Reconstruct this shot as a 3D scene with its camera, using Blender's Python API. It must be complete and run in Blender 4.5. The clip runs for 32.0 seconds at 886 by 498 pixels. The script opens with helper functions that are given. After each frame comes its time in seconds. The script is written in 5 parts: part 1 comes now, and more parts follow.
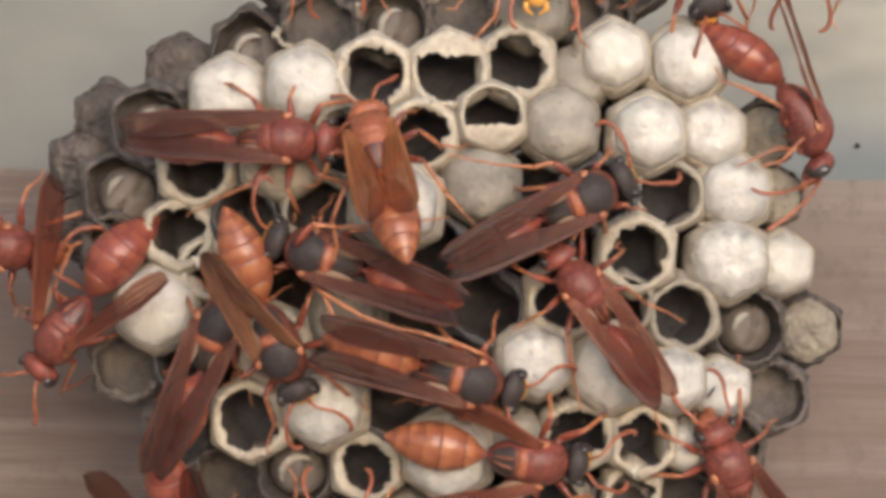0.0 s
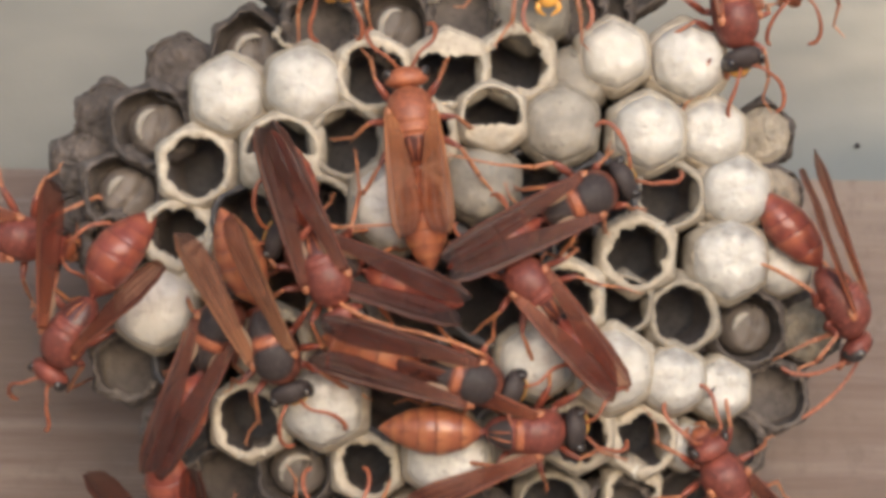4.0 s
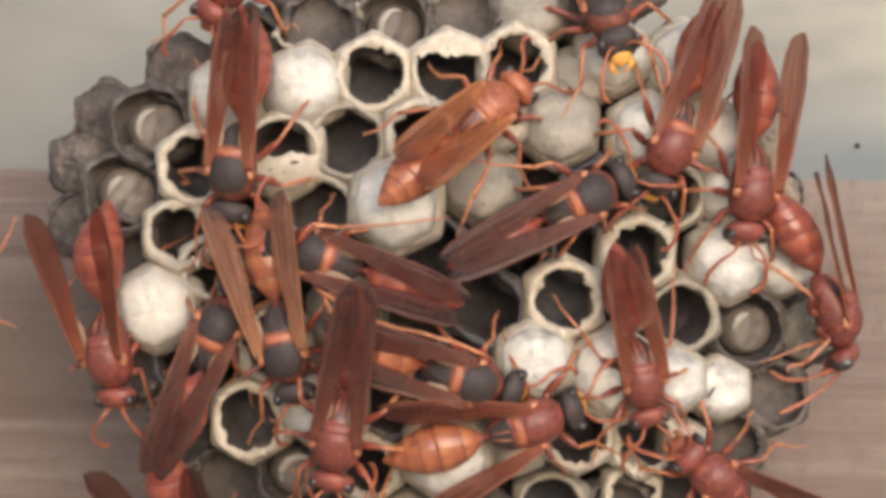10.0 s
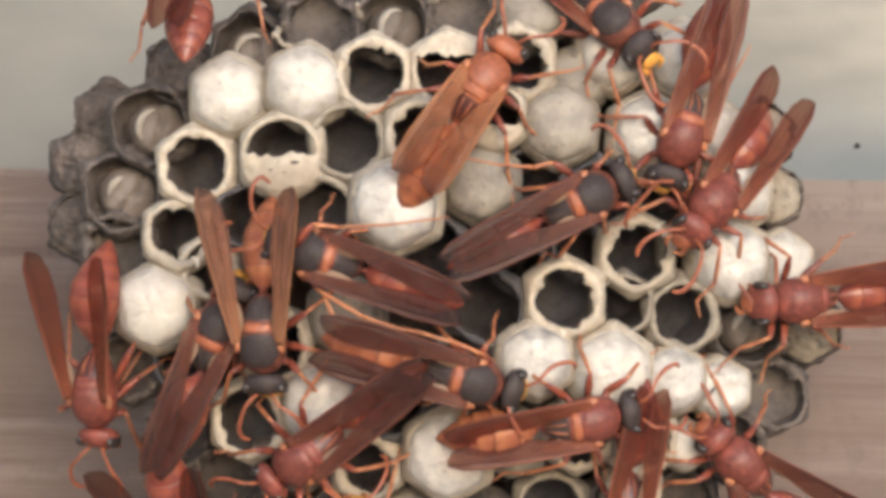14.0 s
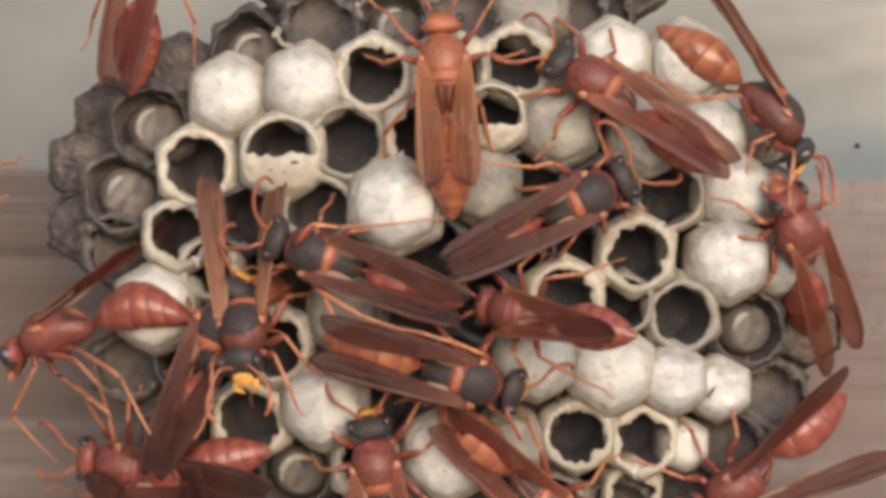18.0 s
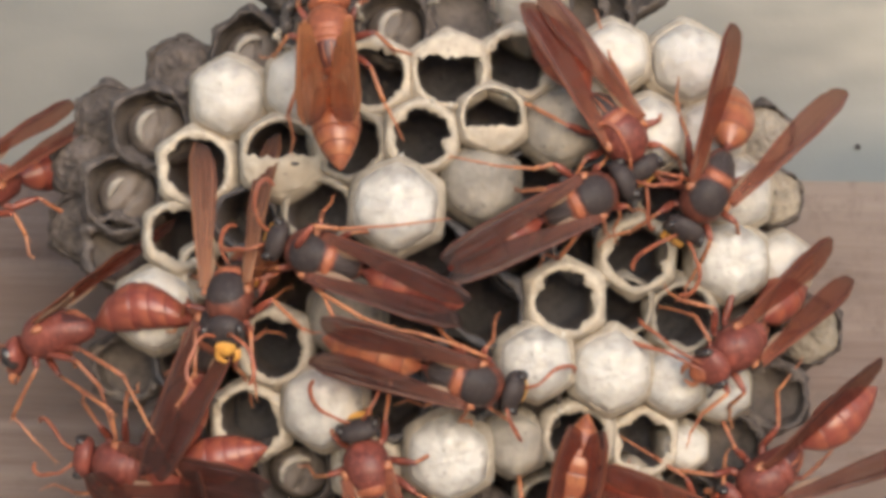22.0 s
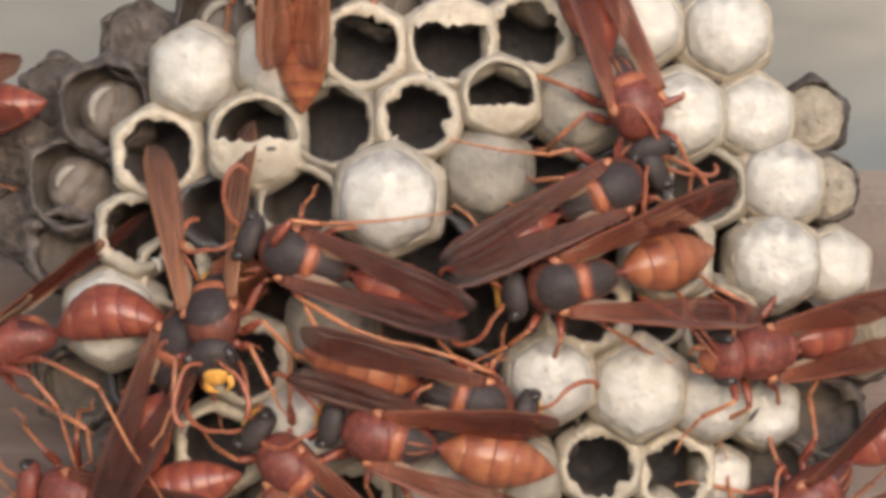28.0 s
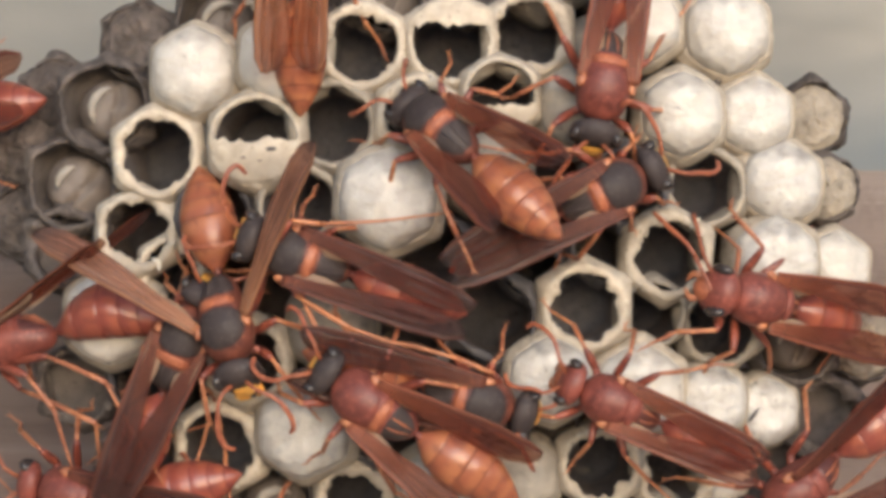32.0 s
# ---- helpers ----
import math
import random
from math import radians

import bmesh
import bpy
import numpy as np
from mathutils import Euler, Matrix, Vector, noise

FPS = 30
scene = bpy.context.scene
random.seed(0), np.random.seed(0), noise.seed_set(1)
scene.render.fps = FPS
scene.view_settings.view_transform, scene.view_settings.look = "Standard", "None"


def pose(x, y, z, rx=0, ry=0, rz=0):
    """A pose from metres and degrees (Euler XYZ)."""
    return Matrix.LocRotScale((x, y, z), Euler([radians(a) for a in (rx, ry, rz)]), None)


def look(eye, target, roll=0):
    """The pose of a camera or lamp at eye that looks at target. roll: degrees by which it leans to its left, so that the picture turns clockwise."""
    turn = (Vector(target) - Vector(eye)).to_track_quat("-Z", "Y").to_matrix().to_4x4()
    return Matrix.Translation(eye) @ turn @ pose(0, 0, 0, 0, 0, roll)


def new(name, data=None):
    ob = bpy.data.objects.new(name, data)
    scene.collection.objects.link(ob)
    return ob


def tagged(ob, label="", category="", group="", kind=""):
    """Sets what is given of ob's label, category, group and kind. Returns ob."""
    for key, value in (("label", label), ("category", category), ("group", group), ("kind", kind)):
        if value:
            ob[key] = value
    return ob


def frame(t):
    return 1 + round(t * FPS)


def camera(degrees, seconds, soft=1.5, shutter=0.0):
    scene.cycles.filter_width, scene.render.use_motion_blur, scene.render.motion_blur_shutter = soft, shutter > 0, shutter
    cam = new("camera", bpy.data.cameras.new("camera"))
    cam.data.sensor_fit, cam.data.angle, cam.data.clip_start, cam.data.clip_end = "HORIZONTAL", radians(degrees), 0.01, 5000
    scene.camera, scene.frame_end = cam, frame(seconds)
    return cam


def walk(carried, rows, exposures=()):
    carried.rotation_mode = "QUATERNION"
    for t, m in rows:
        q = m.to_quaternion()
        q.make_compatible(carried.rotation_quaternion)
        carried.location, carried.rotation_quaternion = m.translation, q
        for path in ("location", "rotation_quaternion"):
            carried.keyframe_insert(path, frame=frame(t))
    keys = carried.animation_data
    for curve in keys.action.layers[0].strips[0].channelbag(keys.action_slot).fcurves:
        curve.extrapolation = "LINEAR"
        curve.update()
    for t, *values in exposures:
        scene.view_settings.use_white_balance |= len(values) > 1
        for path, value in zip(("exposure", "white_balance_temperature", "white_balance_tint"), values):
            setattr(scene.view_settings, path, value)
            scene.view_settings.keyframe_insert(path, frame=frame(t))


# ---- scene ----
# A paper wasp nest before a timber wall, seen from about 0.3 m. Millimetres inside, metres in the scene.
MM = 0.001
cam = camera(15, 32.0, soft=4.2)
walk(cam, [(0, pose(0.000000, -0.29775, 0.000000, 90)),
           (20.2, pose(0.000000, -0.29775, 0.000000, 90)),
           (20.5, pose(0.000000, -0.29775, 0.000100, 90)),
           (21, pose(0.000000, -0.29775, 0.000290, 90)),
           (21.5, pose(-0.000030, -0.29775, 0.000150, 90)),
           (22, pose(-0.000030, -0.29775, 0.000120, 90)),
           (22.25, pose(-0.000030, -0.29657, 0.000120, 90)),
           (22.5, pose(-0.000040, -0.28727, 0.000100, 90)),
           (22.7, pose(-0.000050, -0.27788, 0.000020, 90)),
           (22.9, pose(-0.000050, -0.27229, -0.000010, 90)),
           (23, pose(-0.000050, -0.27205, -0.000010, 90)),
           (24.8, pose(-0.000050, -0.27205, -0.000010, 90)),
           (25, pose(-0.000050, -0.27205, 0.000100, 90)),
           (25.3, pose(-0.000050, -0.27205, -0.000050, 90)),
           (25.5, pose(-0.000100, -0.27180, -0.000150, 90)),
           (26.5, pose(-0.000060, -0.26420, -0.000030, 90)),
           (27.3, pose(-0.000040, -0.25735, 0.000030, 90)),
           (27.5, pose(-0.000040, -0.25713, 0.000030, 90)),
           (32, pose(-0.000040, -0.25713, 0.000030, 90))],
     exposures=[(0, 0.89), (7, 0.89), (8, 0.93), (9, 1.02), (10, 1.12), (12, 1.15), (14.5, 1.10), (16.5, 0.93), (18, 0.93), (19, 0.97), (20, 1.04), (21, 0.98), (22, 0.94), (23, 0.91), (25.5, 0.89), (30, 0.91), (31, 0.94), (32, 1.01)])

# ---- world and light: bright overcast day ----
world = bpy.data.worlds.new("sky")
scene.world = world
world.use_nodes = True
wn = world.node_tree.nodes
sky = wn.new("ShaderNodeTexSky")
sky.sky_type, sky.sun_disc = "NISHITA", False
sky.sun_elevation, sky.sun_rotation = radians(14), radians(167)
sky.air_density, sky.dust_density = 1.0, 1.5
world.node_tree.links.new(sky.outputs[0], wn["Background"].inputs[0])
wn["Background"].inputs[1].default_value = 0.15
sun_data = bpy.data.lights.new("sun", "SUN")
sun_data.energy, sun_data.angle, sun_data.color = 1.84, radians(56), (0.888, 0.92, 1.0)
sun = new("sun", sun_data)
sun.matrix_world = look((0.55, -2.4, 0.6), (0, 0, 0))


# ---- materials ----
def material(name, rough=0.7, spec=0.3):
    m = bpy.data.materials.new(name)
    m.use_nodes = True
    b = m.node_tree.nodes["Principled BSDF"]
    b.inputs["Roughness"].default_value = rough
    b.inputs["Specular IOR Level"].default_value = spec
    return m, m.node_tree.nodes, m.node_tree.links, b


def ramp(n, stops):
    r = n.new("ShaderNodeValToRGB")
    e = r.color_ramp.elements
    while len(e) < len(stops):
        e.new(0.5)
    for el, (p, c) in zip(e, stops):
        el.position, el.color = p, (*c, 1)
    return r


def noise_node(n, l, scale, detail=4, coord="Object", stretch=(1, 1, 1), rough=0.55):
    tc, mp, t = n.new("ShaderNodeTexCoord"), n.new("ShaderNodeMapping"), n.new("ShaderNodeTexNoise")
    mp.inputs["Scale"].default_value = stretch
    l.new(tc.outputs[coord], mp.inputs[0])
    l.new(mp.outputs[0], t.inputs["Vector"])
    t.inputs["Scale"].default_value, t.inputs["Detail"].default_value = scale, detail
    t.inputs["Roughness"].default_value = rough
    return t


def mix(n, l, fac, a, b, kind="MIX"):
    x = n.new("ShaderNodeMix")
    x.data_type, x.blend_type = "RGBA", kind
    for sock, v in ((x.inputs["Factor"], fac), (x.inputs["A"], a), (x.inputs["B"], b)):
        if hasattr(v, "links"):
            l.new(v, sock)
        elif isinstance(v, tuple):
            sock.default_value = (*v, 1)
        else:
            sock.default_value = v
    return x.outputs["Result"]


def bump(n, l, b, height, strength, dist):
    k = n.new("ShaderNodeBump")
    k.inputs["Strength"].default_value, k.inputs["Distance"].default_value = strength, dist
    l.new(height, k.inputs["Height"])
    l.new(k.outputs[0], b.inputs["Normal"])


def paper(name, light, dark, stain, rough=0.85, fibre=900, blotch=170, vary=0.25, sheen=0.2, tint=None, relief=0.0004):
    """Chewed wood-fibre paper: fine fibres, blotches and stains, each cell a little different."""
    m, n, l, b = material(name, rough, sheen)
    fib = noise_node(n, l, fibre, 5, stretch=(1, 1, 0.35))
    blo = noise_node(n, l, blotch, 4)
    c = mix(n, l, ramp_fac(n, l, fib.outputs[0], 0.32, 0.68), dark, light)
    c = mix(n, l, ramp_fac(n, l, blo.outputs[0], 0.52, 0.72), c, stain)
    speck = noise_node(n, l, fibre * 2.2, 3)
    c = mix(n, l, ramp_fac(n, l, speck.outputs[0], 0.62, 0.74), c, tuple(x * 0.55 for x in dark))
    broad = noise_node(n, l, blotch * 0.35, 3, rough=0.6)
    c = mix(n, l, ramp_fac(n, l, broad.outputs[0], 0.45, 0.85), c, dark)
    info = n.new("ShaderNodeObjectInfo")
    if tint:
        c = mix(n, l, ramp_fac(n, l, info.outputs["Random"], 0.35, 1.3), c, tint)
    hsv = n.new("ShaderNodeHueSaturation")
    mr = n.new("ShaderNodeMapRange")
    mr.inputs["To Min"].default_value, mr.inputs["To Max"].default_value = 1 - vary, 1 + vary * 0.5
    l.new(info.outputs["Random"], mr.inputs["Value"])
    l.new(mr.outputs[0], hsv.inputs["Value"])
    l.new(c, hsv.inputs["Color"])
    l.new(hsv.outputs[0], b.inputs["Base Color"])
    lumps = n.new("ShaderNodeMath")
    lumps.operation = "MULTIPLY_ADD"
    lumps.inputs[1].default_value = 0.9
    l.new(blo.outputs[0], lumps.inputs[0])
    l.new(fib.outputs[0], lumps.inputs[2])
    bump(n, l, b, lumps.outputs[0], 0.7, relief)
    return m


def ramp_fac(n, l, value, lo, hi):
    r = n.new("ShaderNodeMapRange")
    r.inputs["From Min"].default_value, r.inputs["From Max"].default_value = lo, hi
    l.new(value, r.inputs["Value"])
    return r.outputs[0]


GREY_PAPER = paper("grey_paper", (0.135, 0.11, 0.098), (0.055, 0.046, 0.042), (0.215, 0.178, 0.154), relief=0.0008)
CREAM_PAPER = paper("cream_paper", (0.475, 0.41, 0.33), (0.33, 0.28, 0.222), (0.255, 0.212, 0.168), vary=0.12)
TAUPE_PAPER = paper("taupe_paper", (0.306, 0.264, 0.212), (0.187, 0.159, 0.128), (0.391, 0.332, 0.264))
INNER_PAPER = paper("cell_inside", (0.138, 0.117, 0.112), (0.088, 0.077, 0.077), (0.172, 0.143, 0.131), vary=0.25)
# darker paper for cell floors: the shade of the hollow is in this colour
FLOOR_SHADE = paper("cell_floor_shade", (0.108, 0.104, 0.112), (0.075, 0.073, 0.08), (0.135, 0.125, 0.127))
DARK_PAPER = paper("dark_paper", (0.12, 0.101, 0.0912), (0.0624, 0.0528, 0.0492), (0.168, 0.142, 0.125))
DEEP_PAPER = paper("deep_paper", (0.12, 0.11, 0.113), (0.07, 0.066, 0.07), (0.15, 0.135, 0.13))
SILK = paper("silk_cap", (0.49, 0.463, 0.425), (0.335, 0.312, 0.285), (0.215, 0.196, 0.18), rough=0.36, fibre=520, blotch=380, vary=0.06, sheen=0.45, tint=(0.43, 0.39, 0.338), relief=0.0006)
DULL_SILK = paper("dull_silk_cap", (0.29, 0.255, 0.212), (0.17, 0.15, 0.13), (0.4, 0.35, 0.285), rough=0.5, fibre=400, blotch=210, vary=0.12, relief=0.0006)


def chitin(name, base, dark, rough=0.38, grain=700, spec=0.45):
    m, n, l, b = material(name, rough, spec)
    a = noise_node(n, l, grain, 4)
    big = noise_node(n, l, 160, 2)
    c = mix(n, l, ramp_fac(n, l, a.outputs[0], 0.3, 0.7), dark, base)
    c = mix(n, l, ramp_fac(n, l, big.outputs[0], 0.42, 0.7), c, dark)
    fine = noise_node(n, l, grain * 4, 3)
    c = mix(n, l, ramp_fac(n, l, fine.outputs[0], 0.55, 0.75), c, tuple(x * 1.15 + 0.012 for x in base))
    l.new(c, b.inputs["Base Color"])
    bump(n, l, b, fine.outputs[0], 0.3, 0.0001)
    return m


def gaster_skin(name, red, band, dark):
    """One ring of the hind body: paler towards its rear edge, along the local x axis."""
    m, n, l, b = material(name, 0.28, 0.4)
    tc, sep = n.new("ShaderNodeTexCoord"), n.new("ShaderNodeSeparateXYZ")
    l.new(tc.outputs["Generated"], sep.inputs[0])
    r = ramp(n, [(0.0, dark), (0.02, dark), (0.12, band), (0.3, band), (0.62, red), (0.85, red), (1.0, dark)])
    l.new(sep.outputs[0], r.inputs[0])
    a = noise_node(n, l, 420, 4)
    c = mix(n, l, ramp_fac(n, l, a.outputs[0], 0.35, 0.75), r.outputs[0], red)
    stain = noise_node(n, l, 1100, 4, stretch=(0.5, 1, 1))
    c = mix(n, l, ramp_fac(n, l, stain.outputs[0], 0.5, 0.75), c, dark)
    l.new(c, b.inputs["Base Color"])
    bump(n, l, b, a.outputs[0], 0.2, 0.0001)
    return m


def wing_skin(name, membrane, amber, cover=0.55):
    """Smoky wing, by its own map (x: root to tip, y: inner to fore edge): amber fore edge and root, dark veins, clear film between."""
    m, n, l, b = material(name, 0.34, 0.14)
    tc, sep, mp = n.new("ShaderNodeTexCoord"), n.new("ShaderNodeSeparateXYZ"), n.new("ShaderNodeMapping")
    l.new(tc.outputs["UV"], sep.inputs[0])
    mp.inputs["Scale"].default_value = (1.6, 11, 1)
    l.new(tc.outputs["UV"], mp.inputs[0])
    streak, blotch = n.new("ShaderNodeTexNoise"), noise_node(n, l, 420, 3)
    streak.inputs["Scale"].default_value, streak.inputs["Detail"].default_value = 1.5, 5
    l.new(mp.outputs[0], streak.inputs["Vector"])
    warp = n.new("ShaderNodeMath")
    warp.operation, warp.inputs[1].default_value = "MULTIPLY_ADD", 0.14
    l.new(blotch.outputs[0], warp.inputs[0])
    l.new(sep.outputs[1], warp.inputs[2])
    o, i = (0, 0, 0), (1, 1, 1)
    vein = ramp(n, [(0.0, o), (0.2, o), (0.23, i), (0.26, o), (0.44, o), (0.47, i), (0.5, o), (0.66, o), (0.7, i), (0.74, o), (0.8, o), (0.86, i), (1.0, i)])
    l.new(warp.outputs[0], vein.inputs[0])
    fore = ramp(n, [(0.0, o), (0.9, o), (0.98, (0.8, 0.8, 0.8)), (1.0, (0.85, 0.85, 0.85))])
    l.new(warp.outputs[0], fore.inputs[0])
    along = ramp(n, [(0.0, i), (0.18, (0.75, 0.75, 0.75)), (0.55, (0.12, 0.12, 0.12)), (0.8, o), (1.0, o)])
    l.new(sep.outputs[0], along.inputs[0])
    c = mix(n, l, ramp_fac(n, l, streak.outputs[0], 0.42, 0.6), tuple(x * 0.6 for x in membrane), tuple(min(x * 1.35, 1) for x in membrane))
    c = mix(n, l, along.outputs[0], c, tuple(x * 0.8 for x in amber))
    c = mix(n, l, ramp_fac(n, l, sep.outputs[0], 0.82, 1.0), c, (0.05, 0.042, 0.042))
    c = mix(n, l, vein.outputs[0], c, tuple(x * 0.5 for x in membrane))
    edge = mix(n, l, along.outputs[0], tuple(0.38 * x for x in amber), amber)
    c = mix(n, l, fore.outputs[0], c, edge)
    l.new(c, b.inputs["Base Color"])
    bump(n, l, b, streak.outputs[0], 0.12, 0.00012)
    # the film lets more through towards the tip, the veins and the fore edge let nothing through
    film = ramp(n, [(0.0, (0.85,) * 3), (0.25, (cover + 0.1,) * 3), (0.7, (cover,) * 3), (1.0, (cover * 0.72,) * 3)])
    l.new(sep.outputs[0], film.inputs[0])
    k = mix(n, l, vein.outputs[0], film.outputs[0], (0.95, 0.95, 0.95))
    k = mix(n, l, fore.outputs[0], k, (0.97, 0.97, 0.97))
    clear, mx = n.new("ShaderNodeBsdfTransparent"), n.new("ShaderNodeMixShader")
    clear.inputs[0].default_value = (0.82, 0.62, 0.52, 1)
    l.new(k, mx.inputs[0])
    l.new(clear.outputs[0], mx.inputs[1])
    l.new(b.outputs[0], mx.inputs[2])
    l.new(mx.outputs[0], n["Material Output"].inputs[0])
    return m


RED = chitin("red_chitin", (0.215, 0.055, 0.038), (0.088, 0.025, 0.02), rough=0.42, spec=0.3)
ORANGE_RED = chitin("orange_red_chitin", (0.34, 0.105, 0.045), (0.17, 0.046, 0.024), rough=0.48)
SUTURE = chitin("dark_red_suture", (0.078, 0.0208, 0.0156), (0.0455, 0.0156, 0.013))
BLACK = chitin("black_chitin", (0.05, 0.038, 0.036), (0.03, 0.023, 0.023), rough=0.5, spec=0.15)
RUST = chitin("rust_brown_chitin", (0.15, 0.046, 0.029), (0.065, 0.021, 0.016), rough=0.45, spec=0.3)
LEG = chitin("orange_leg", (0.43, 0.172, 0.073), (0.23, 0.075, 0.04), grain=500)
FEELER = chitin("orange_red_feeler", (0.34, 0.105, 0.05), (0.19, 0.052, 0.03), grain=500)
THIGH = chitin("red_thigh", (0.25, 0.062, 0.035), (0.11, 0.026, 0.018), grain=500)
YELLOW = chitin("yellow_face", (0.72, 0.40, 0.08), (0.55, 0.24, 0.05))
EYE = chitin("dark_eye", (0.04, 0.0288, 0.0256), (0.0192, 0.016, 0.016), rough=0.15)
GASTER = gaster_skin("red_banded_gaster", (0.185, 0.045, 0.032), (0.26, 0.075, 0.042), (0.11, 0.027, 0.022))
GASTER_WARM = gaster_skin("orange_banded_gaster", (0.225, 0.068, 0.034), (0.32, 0.118, 0.052), (0.11, 0.032, 0.022))
WING = wing_skin("smoky_wing", (0.125, 0.043, 0.034), (0.26, 0.082, 0.045), 0.25)
WING_WARM = wing_skin("amber_wing", (0.24, 0.088, 0.042), (0.37, 0.14, 0.057), 0.26)
WING_TAN = wing_skin("tan_wing", (0.19, 0.09, 0.062), (0.34, 0.15, 0.08), 0.52)
CLEAR_WING = wing_skin("clear_wing", (0.22, 0.2, 0.19), (0.3, 0.2, 0.14), 0.2)
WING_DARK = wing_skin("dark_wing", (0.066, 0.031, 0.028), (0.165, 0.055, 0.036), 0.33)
FLAKE = paper("torn_silk", (0.52, 0.47, 0.4), (0.4, 0.355, 0.29), (0.36, 0.31, 0.25))
GRUB = paper("grub_skin", (0.175, 0.143, 0.122), (0.105, 0.086, 0.075), (0.23, 0.19, 0.16), rough=0.5, fibre=260, blotch=150, vary=0.2)
GRUB_FOLD = paper("grub_fold", (0.36, 0.32, 0.275), (0.24, 0.21, 0.18), (0.3, 0.262, 0.223), rough=0.45, fibre=300, blotch=200, vary=0.15)


def timber(name):
    m, n, l, b = material(name, 0.8, 0.2)
    g = noise_node(n, l, 330, 6, stretch=(0.05, 1, 1), rough=0.65)
    mid = noise_node(n, l, 90, 4, stretch=(0.10, 1, 1.2))
    big = noise_node(n, l, 22, 3, stretch=(0.35, 1, 1))
    r = ramp(n, [(0.3, (0.0739, 0.0504, 0.0437)), (0.48, (0.133, 0.0966, 0.084)), (0.62, (0.172, 0.133, 0.118)), (0.75, (0.218, 0.178, 0.16))])
    l.new(g.outputs[0], r.inputs[0])
    c = mix(n, l, ramp_fac(n, l, mid.outputs[0], 0.4, 0.65), r.outputs[0], (0.143, 0.105, 0.0882))
    c = mix(n, l, ramp_fac(n, l, big.outputs[0], 0.45, 0.7), c, (0.214, 0.181, 0.161))
    mottle = noise_node(n, l, 260, 5, rough=0.7)
    c = mix(n, l, ramp_fac(n, l, mottle.outputs[0], 0.5, 0.7), c, (0.126, 0.0966, 0.084))
    l.new(c, b.inputs["Base Color"])
    bump(n, l, b, g.outputs[0], 0.5, 0.001)
    return m


def painted(name, a, bcol, c2, scale):
    m, n, l, b = material(name, 0.8, 0.2)
    g = noise_node(n, l, scale, 2)
    f = noise_node(n, l, 90, 3)
    r = ramp(n, [(0.35, a), (0.5, bcol), (0.65, c2)])
    l.new(g.outputs[0], r.inputs[0])
    c = mix(n, l, 0.06, r.outputs[0], f.outputs[1], "OVERLAY")
    l.new(c, b.inputs["Base Color"])
    bump(n, l, b, f.outputs[0], 0.1, 0.002)
    return m


TIMBER = timber("weathered_timber")
def plaster(name):
    """Old grey plaster with faint blotches; painted-in shade makes it paler to one side, bluish low down."""
    m, n, l, b = material(name, 0.85, 0.2)
    tc, sep = n.new("ShaderNodeTexCoord"), n.new("ShaderNodeSeparateXYZ")
    l.new(tc.outputs["Object"], sep.inputs[0])
    g, f = noise_node(n, l, 24, 3), noise_node(n, l, 130, 4)
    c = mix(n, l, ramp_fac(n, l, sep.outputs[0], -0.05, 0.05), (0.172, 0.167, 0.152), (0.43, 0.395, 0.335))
    c = mix(n, l, ramp_fac(n, l, g.outputs[0], 0.45, 0.75), c, (0.225, 0.213, 0.19))
    rub = noise_node(n, l, 16, 4, stretch=(0.8, 1, 2.2), rough=0.6)
    c = mix(n, l, ramp_fac(n, l, rub.outputs[0], 0.46, 0.74), c, (0.115, 0.115, 0.11))
    # soft dark strip above the board, its shade mixed into the plaster colour
    low, side, shade_band = ramp_fac(n, l, sep.outputs[2], 0.021, 0.009), ramp_fac(n, l, sep.outputs[0], 0.02, 0.044), n.new("ShaderNodeMath")
    shade_band.operation = "MULTIPLY"
    l.new(low, shade_band.inputs[0])
    l.new(side, shade_band.inputs[1])
    c = mix(n, l, shade_band.outputs[0], c, (0.135, 0.15, 0.157))
    l.new(c, b.inputs["Base Color"])
    bump(n, l, b, f.outputs[0], 0.15, 0.002)
    return m


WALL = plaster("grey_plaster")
BOUNCE_GROUND = painted("bounce_ground", (0.34, 0.30, 0.25), (0.40, 0.355, 0.30), (0.46, 0.41, 0.34), 1.5)


# ---- mesh helpers ----
def finish(bm, name, mats, smooth=True):
    me = bpy.data.meshes.new(name)
    bmesh.ops.recalc_face_normals(bm, faces=bm.faces[:])
    bm.to_mesh(me)
    bm.free()
    for m in mats if isinstance(mats, (list, tuple)) else [mats]:
        me.materials.append(m)
    if smooth:
        me.polygons.foreach_set("use_smooth", [True] * len(me.polygons))
    return me


def part(name, bm, material_, parent, label="", at=None, smooth=True):
    ob = new(name, finish(bm, name, material_, smooth))
    ob.parent = parent
    if at is not None:
        ob.matrix_basis = at
    if label:
        tagged(ob, label)
    return ob


def rings(bm, loops, close_start=True, close_end=True, mat=0):
    """Skin a list of equally long closed loops of points."""
    rows = [[bm.verts.new(p) for p in lp] for lp in loops]
    k = len(rows[0])
    for a, b in zip(rows, rows[1:]):
        for i in range(k):
            bm.faces.new((a[i], a[(i + 1) % k], b[(i + 1) % k], b[i])).material_index = mat
    for flag, row in ((close_start, rows[0]), (close_end, rows[-1])):
        if flag:
            c = bm.verts.new(sum((v.co for v in row), Vector()) / k)
            for i in range(k):
                bm.faces.new((row[i], row[(i + 1) % k], c)).material_index = mat
    return rows


